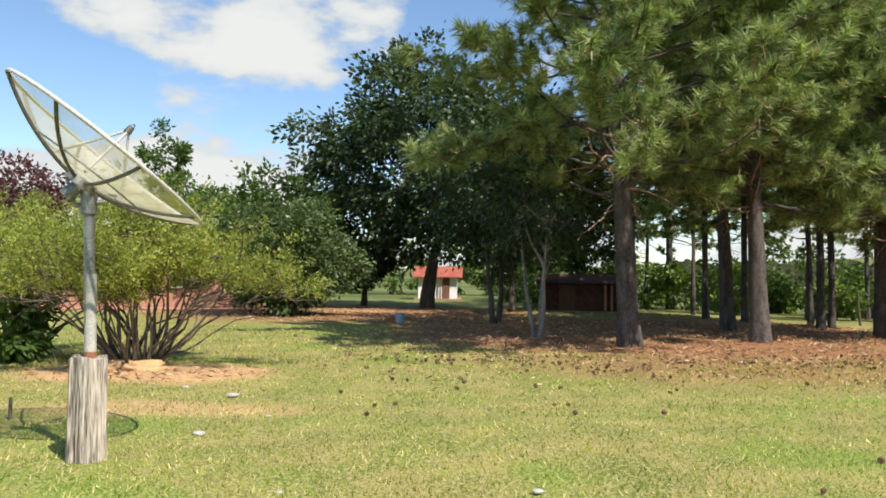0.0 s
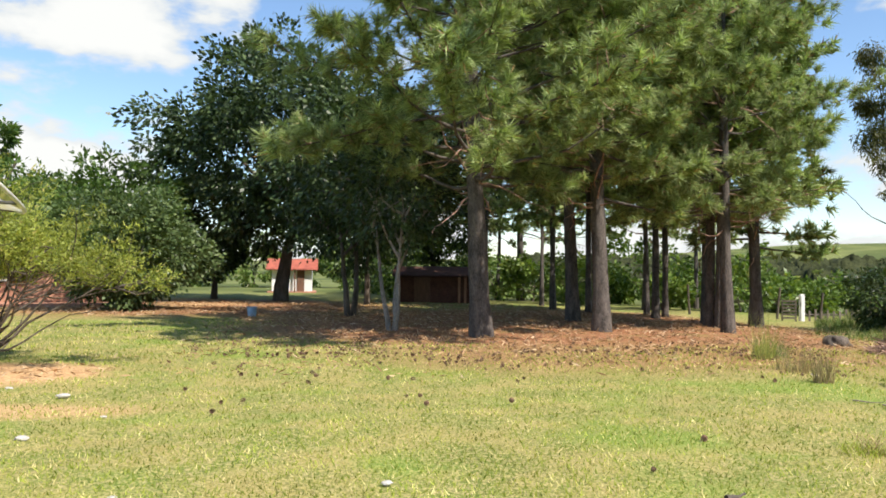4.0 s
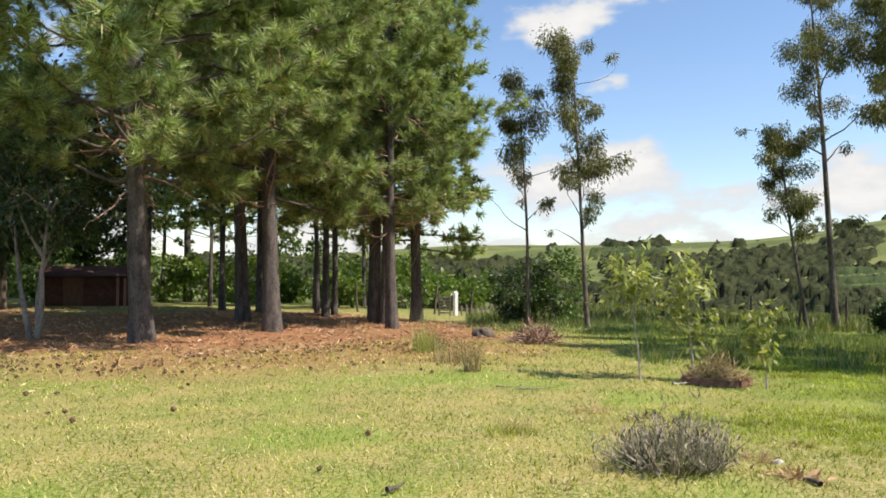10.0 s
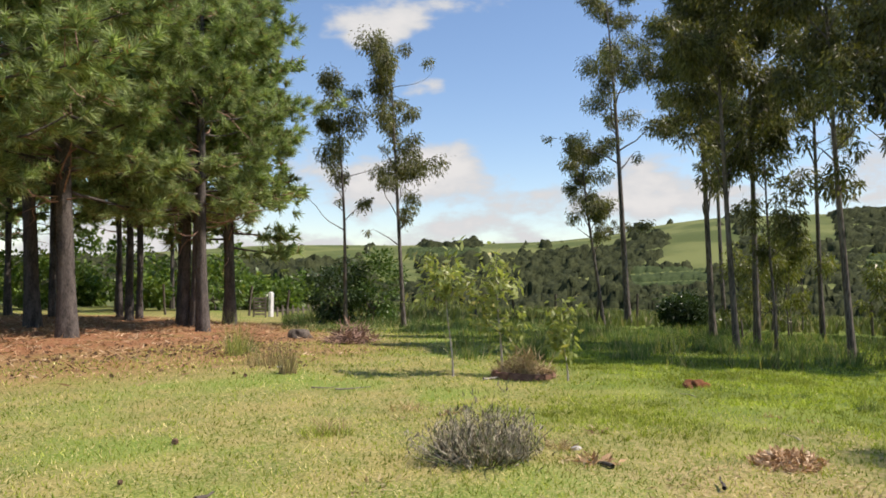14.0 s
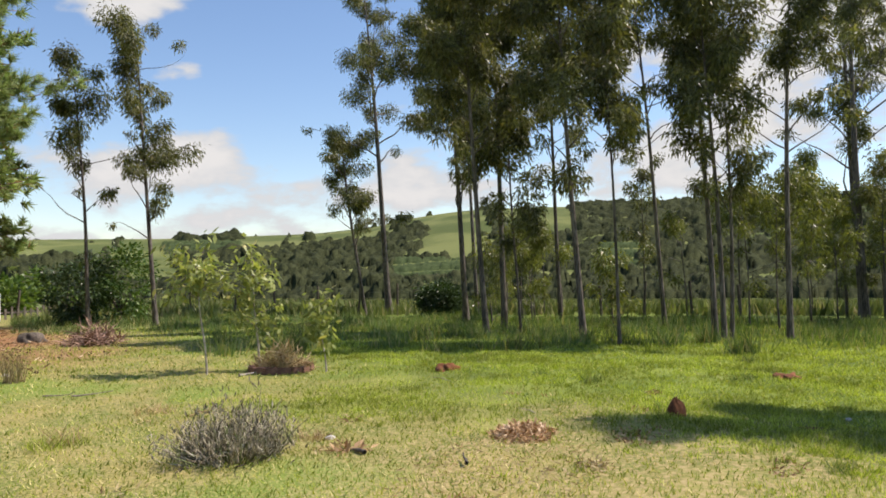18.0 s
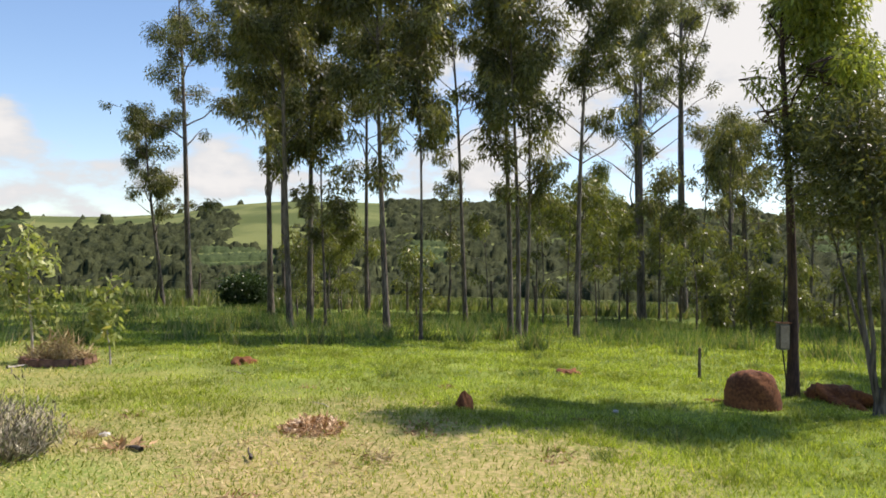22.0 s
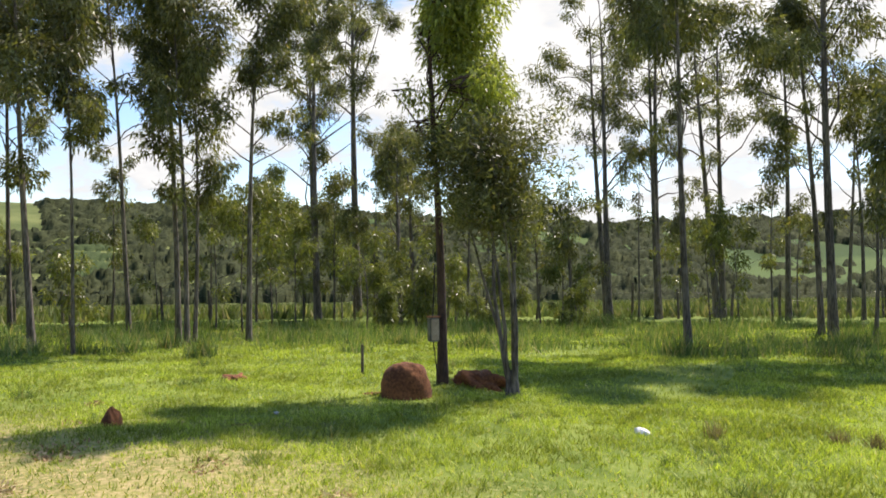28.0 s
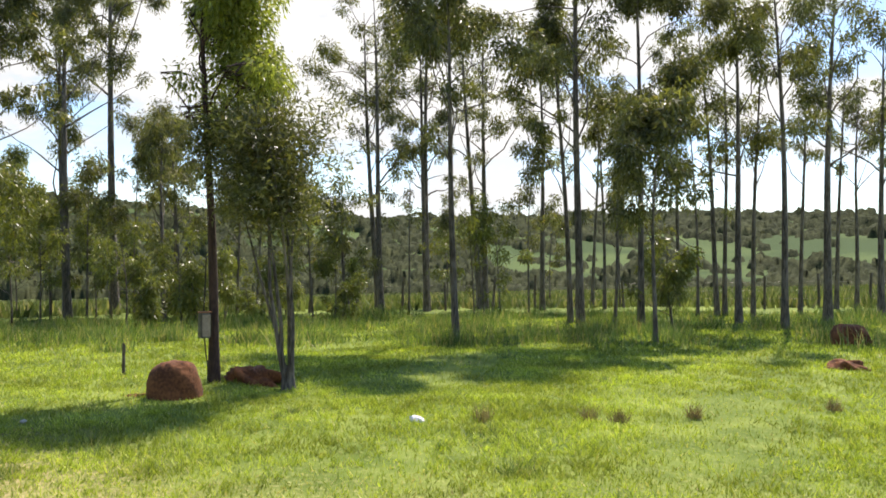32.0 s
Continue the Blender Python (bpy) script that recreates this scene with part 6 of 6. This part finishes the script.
def bucket():
    t = thing("blue_bucket", -1.51, 25.3, gz(-1.51, 25.3), "pale blue plastic bucket on the ground", "bucket")
    part_mesh("body", mesh_from("body", *tube([(0, 0, 0), (0, 0, 0.3), (0, 0, 0.3), (0, 0, 0.03)], [0.13, 0.165, 0.155, 0.12], 20), BLUE_PLASTIC, True), t)
    part_mesh("rim", mesh_from("rim", *tube([(0.165 * math.cos(a), 0.165 * math.sin(a), 0.3) for a in np.linspace(0, 2 * math.pi, 25)], [0.008] * 25, 6), BLUE_PLASTIC, True), t)
    part_mesh("handle", mesh_from("handle", *tube([(0.165 * math.cos(a), 0.03, 0.3 + 0.12 * math.sin(a)) for a in np.linspace(0, math.pi, 12)], [0.004] * 12, 5), GALV, True), t)


bucket()


def gate():
    """The slatted gate, white post and pickets at the yard's far corner."""
    g = thing("wooden_gate", 18.8, 27.4, gz(18.8, 27.4), "small weathered slatted wooden gate", "gate", turn=-35)
    for k in range(2):
        part("stile", box_bm(0.07, 0.05, 0.85, 0.006, (-0.24 + 0.48 * k, 0, 0.42)), POST_WOOD, g)
    for k in range(6):
        part("slat", box_bm(0.5, 0.03, 0.07, 0.005, (0, -0.03, 0.14 + 0.13 * k)), POST_WOOD, g)
    w = thing("white_post", 19.5, 27.6, gz(19.5, 27.6), "tall white painted post with a rounded top", "post")
    bm = box_bm(0.22, 0.16, 1.1, 0.04, (0, 0, 0.53))
    part("body", bm, WHITE_WALL, w)
    f = thing("picket_fence", 20.4, 27.6, gz(20.4, 27.6), "low grey picket fence beside the gate", "fence", turn=-12)
    rng = random.Random(8)
    for k in range(9):
        part("picket", box_bm(0.08, 0.03, 0.5 + rng.uniform(-0.08, 0.1), 0.006, (0.24 * k - 0.5, 0, 0.22)), POST_WOOD, f)
    part("rail", box_bm(2.2, 0.04, 0.06, 0.005, (0.45, 0.04, 0.3)), POST_WOOD, f)


gate()
stake(-4.36, 7.62, 0.2, 0.02, "short dark wooden peg in the lawn", mat=DARK_BARK)


# half-grown trees in the gaps behind the row
grove = random.Random(72)
for k in range(13):
    ga, gr, gh = math.radians(81 + 4.3 * k + grove.uniform(-1.6, 1.6)), grove.uniform(27, 34), grove.uniform(4.0, 6.2)
    eucalyptus(gr * math.sin(ga), gr * math.cos(ga), gh, 0.042, gh * grove.uniform(0.36, 0.48), 0.85, (grove.uniform(-0.2, 0.2), grove.uniform(-0.2, 0.2)), "half-grown eucalyptus standing behind the row", None, None, 0.6, "half-grown eucalyptus", leaf_len=0.14)


# ---- pine cones and litter ----
def cone_mesh():
    rng = np.random.default_rng(12)
    pieces = []
    for k in range(34):
        f = k / 33
        a = k * 2.4
        r = 0.032 * math.sin(math.pi * (0.15 + 0.8 * f)) + 0.004
        c = np.array([0.09 * f - 0.045, 0, 0.03])
        d = np.array([0.25, math.cos(a), math.sin(a)])
        tip = c + unit(d) * r
        s = unit(np.cross(d, (1, 0, 0))) * 0.011
        pieces.append((np.array([c, tip - s, tip + np.array([0.008, 0, 0]), tip + s]), np.array([[0, 1, 2, 3]])))
    return mesh_from("cone_scales", *joined(pieces), CONE_MAT)


def pine_cones():
    rng = np.random.default_rng(31)
    core = cone_mesh()
    spots = [(-0.87, 8.45), (-0.9, 7.9), (1.26, 8.68), (1.25, 8.11), (-0.65, 8.54), (2.2, 8.2), (3.3, 6.1), (2.4, 5.2)]
    while len(spots) < 240:
        x, y = rng.uniform(-1.5, 9.5), rng.uniform(8.5, 15.5)
        front = 13.2 + 0.6 * wavy(x * 0.9, y * 0.3, 2)
        if rng.uniform() < math.exp(-abs(y - front) / 1.3):
            spots.append((x, y))
    for x, y in spots:
        ob = new("pine_cone", core)
        s = rng.uniform(0.5, 0.85)
        ob.matrix_world = pose(x, y, gz(x, y) + 0.02, 0, rng.uniform(-25, 25), rng.uniform(0, 360)) @ Matrix.Scale(s, 4)
        tagged(ob, "open brown pine cone on the lawn", "pine cone", "fallen pine cones")


def litter():
    """Fallen needles, bits of bark and cones, thick under the pines and thinning onto the lawn."""
    rng = np.random.default_rng(41)
    n = 85000
    x, y = rng.uniform(-9, 17, n), rng.uniform(8.5, 36, n)
    p = np.maximum(in_litter(x, y), 0.45 * soft_step(9.5, 13.5, y) * soft_step(12.5, 8.5, x) * soft_step(-3.5, 0, x))
    keep = rng.uniform(0, 1, n) < p * np.clip(0.6 + 0.5 * wavy(x * 2.2, y * 2.0, 3), 0.1, 1)
    x, y = x[keep], y[keep]
    c = np.stack([x, y, ground_z(x, y) + 0.035 * wavy(x * 0.5, y * 0.6, 2) + 0.02 * wavy(x * 1.7, y * 1.9, 1) + 0.012], 1)
    d = rng.normal(0, 1, (len(x), 3)) * (1, 1, 0.12)
    ob = new("needle_litter", mesh_from("needle_litter", *leaves(c, unit(d), 0.15, 0.022, rng), DRY_LEAF))
    tagged(ob, "brown fallen pine needles and bark bits", "litter", kind="stuff")
    m = 900
    x, y = rng.uniform(-2, 11, m), rng.uniform(11, 19, m)
    keep = rng.uniform(0, 1, m) < np.exp(-np.abs(y - 14.2 - 0.5 * wavy(x, y, 2)) / 1.8)
    x, y = x[keep], y[keep]
    z = ground_z(x, y) + 0.05
    per = 9
    u = unit(rng.normal(0, 1, (len(x) * per, 3)))
    c = np.stack([x, y, z], 1).repeat(per, 0) + u * 0.02
    ob = new("scattered_cones", mesh_from("scattered_cones", *leaves(c, u, 0.036, 0.026, rng), CONE_MAT))
    tagged(ob, "many small dark pine cones lying about", "pine cones", kind="stuff")


litter()
pine_cones()
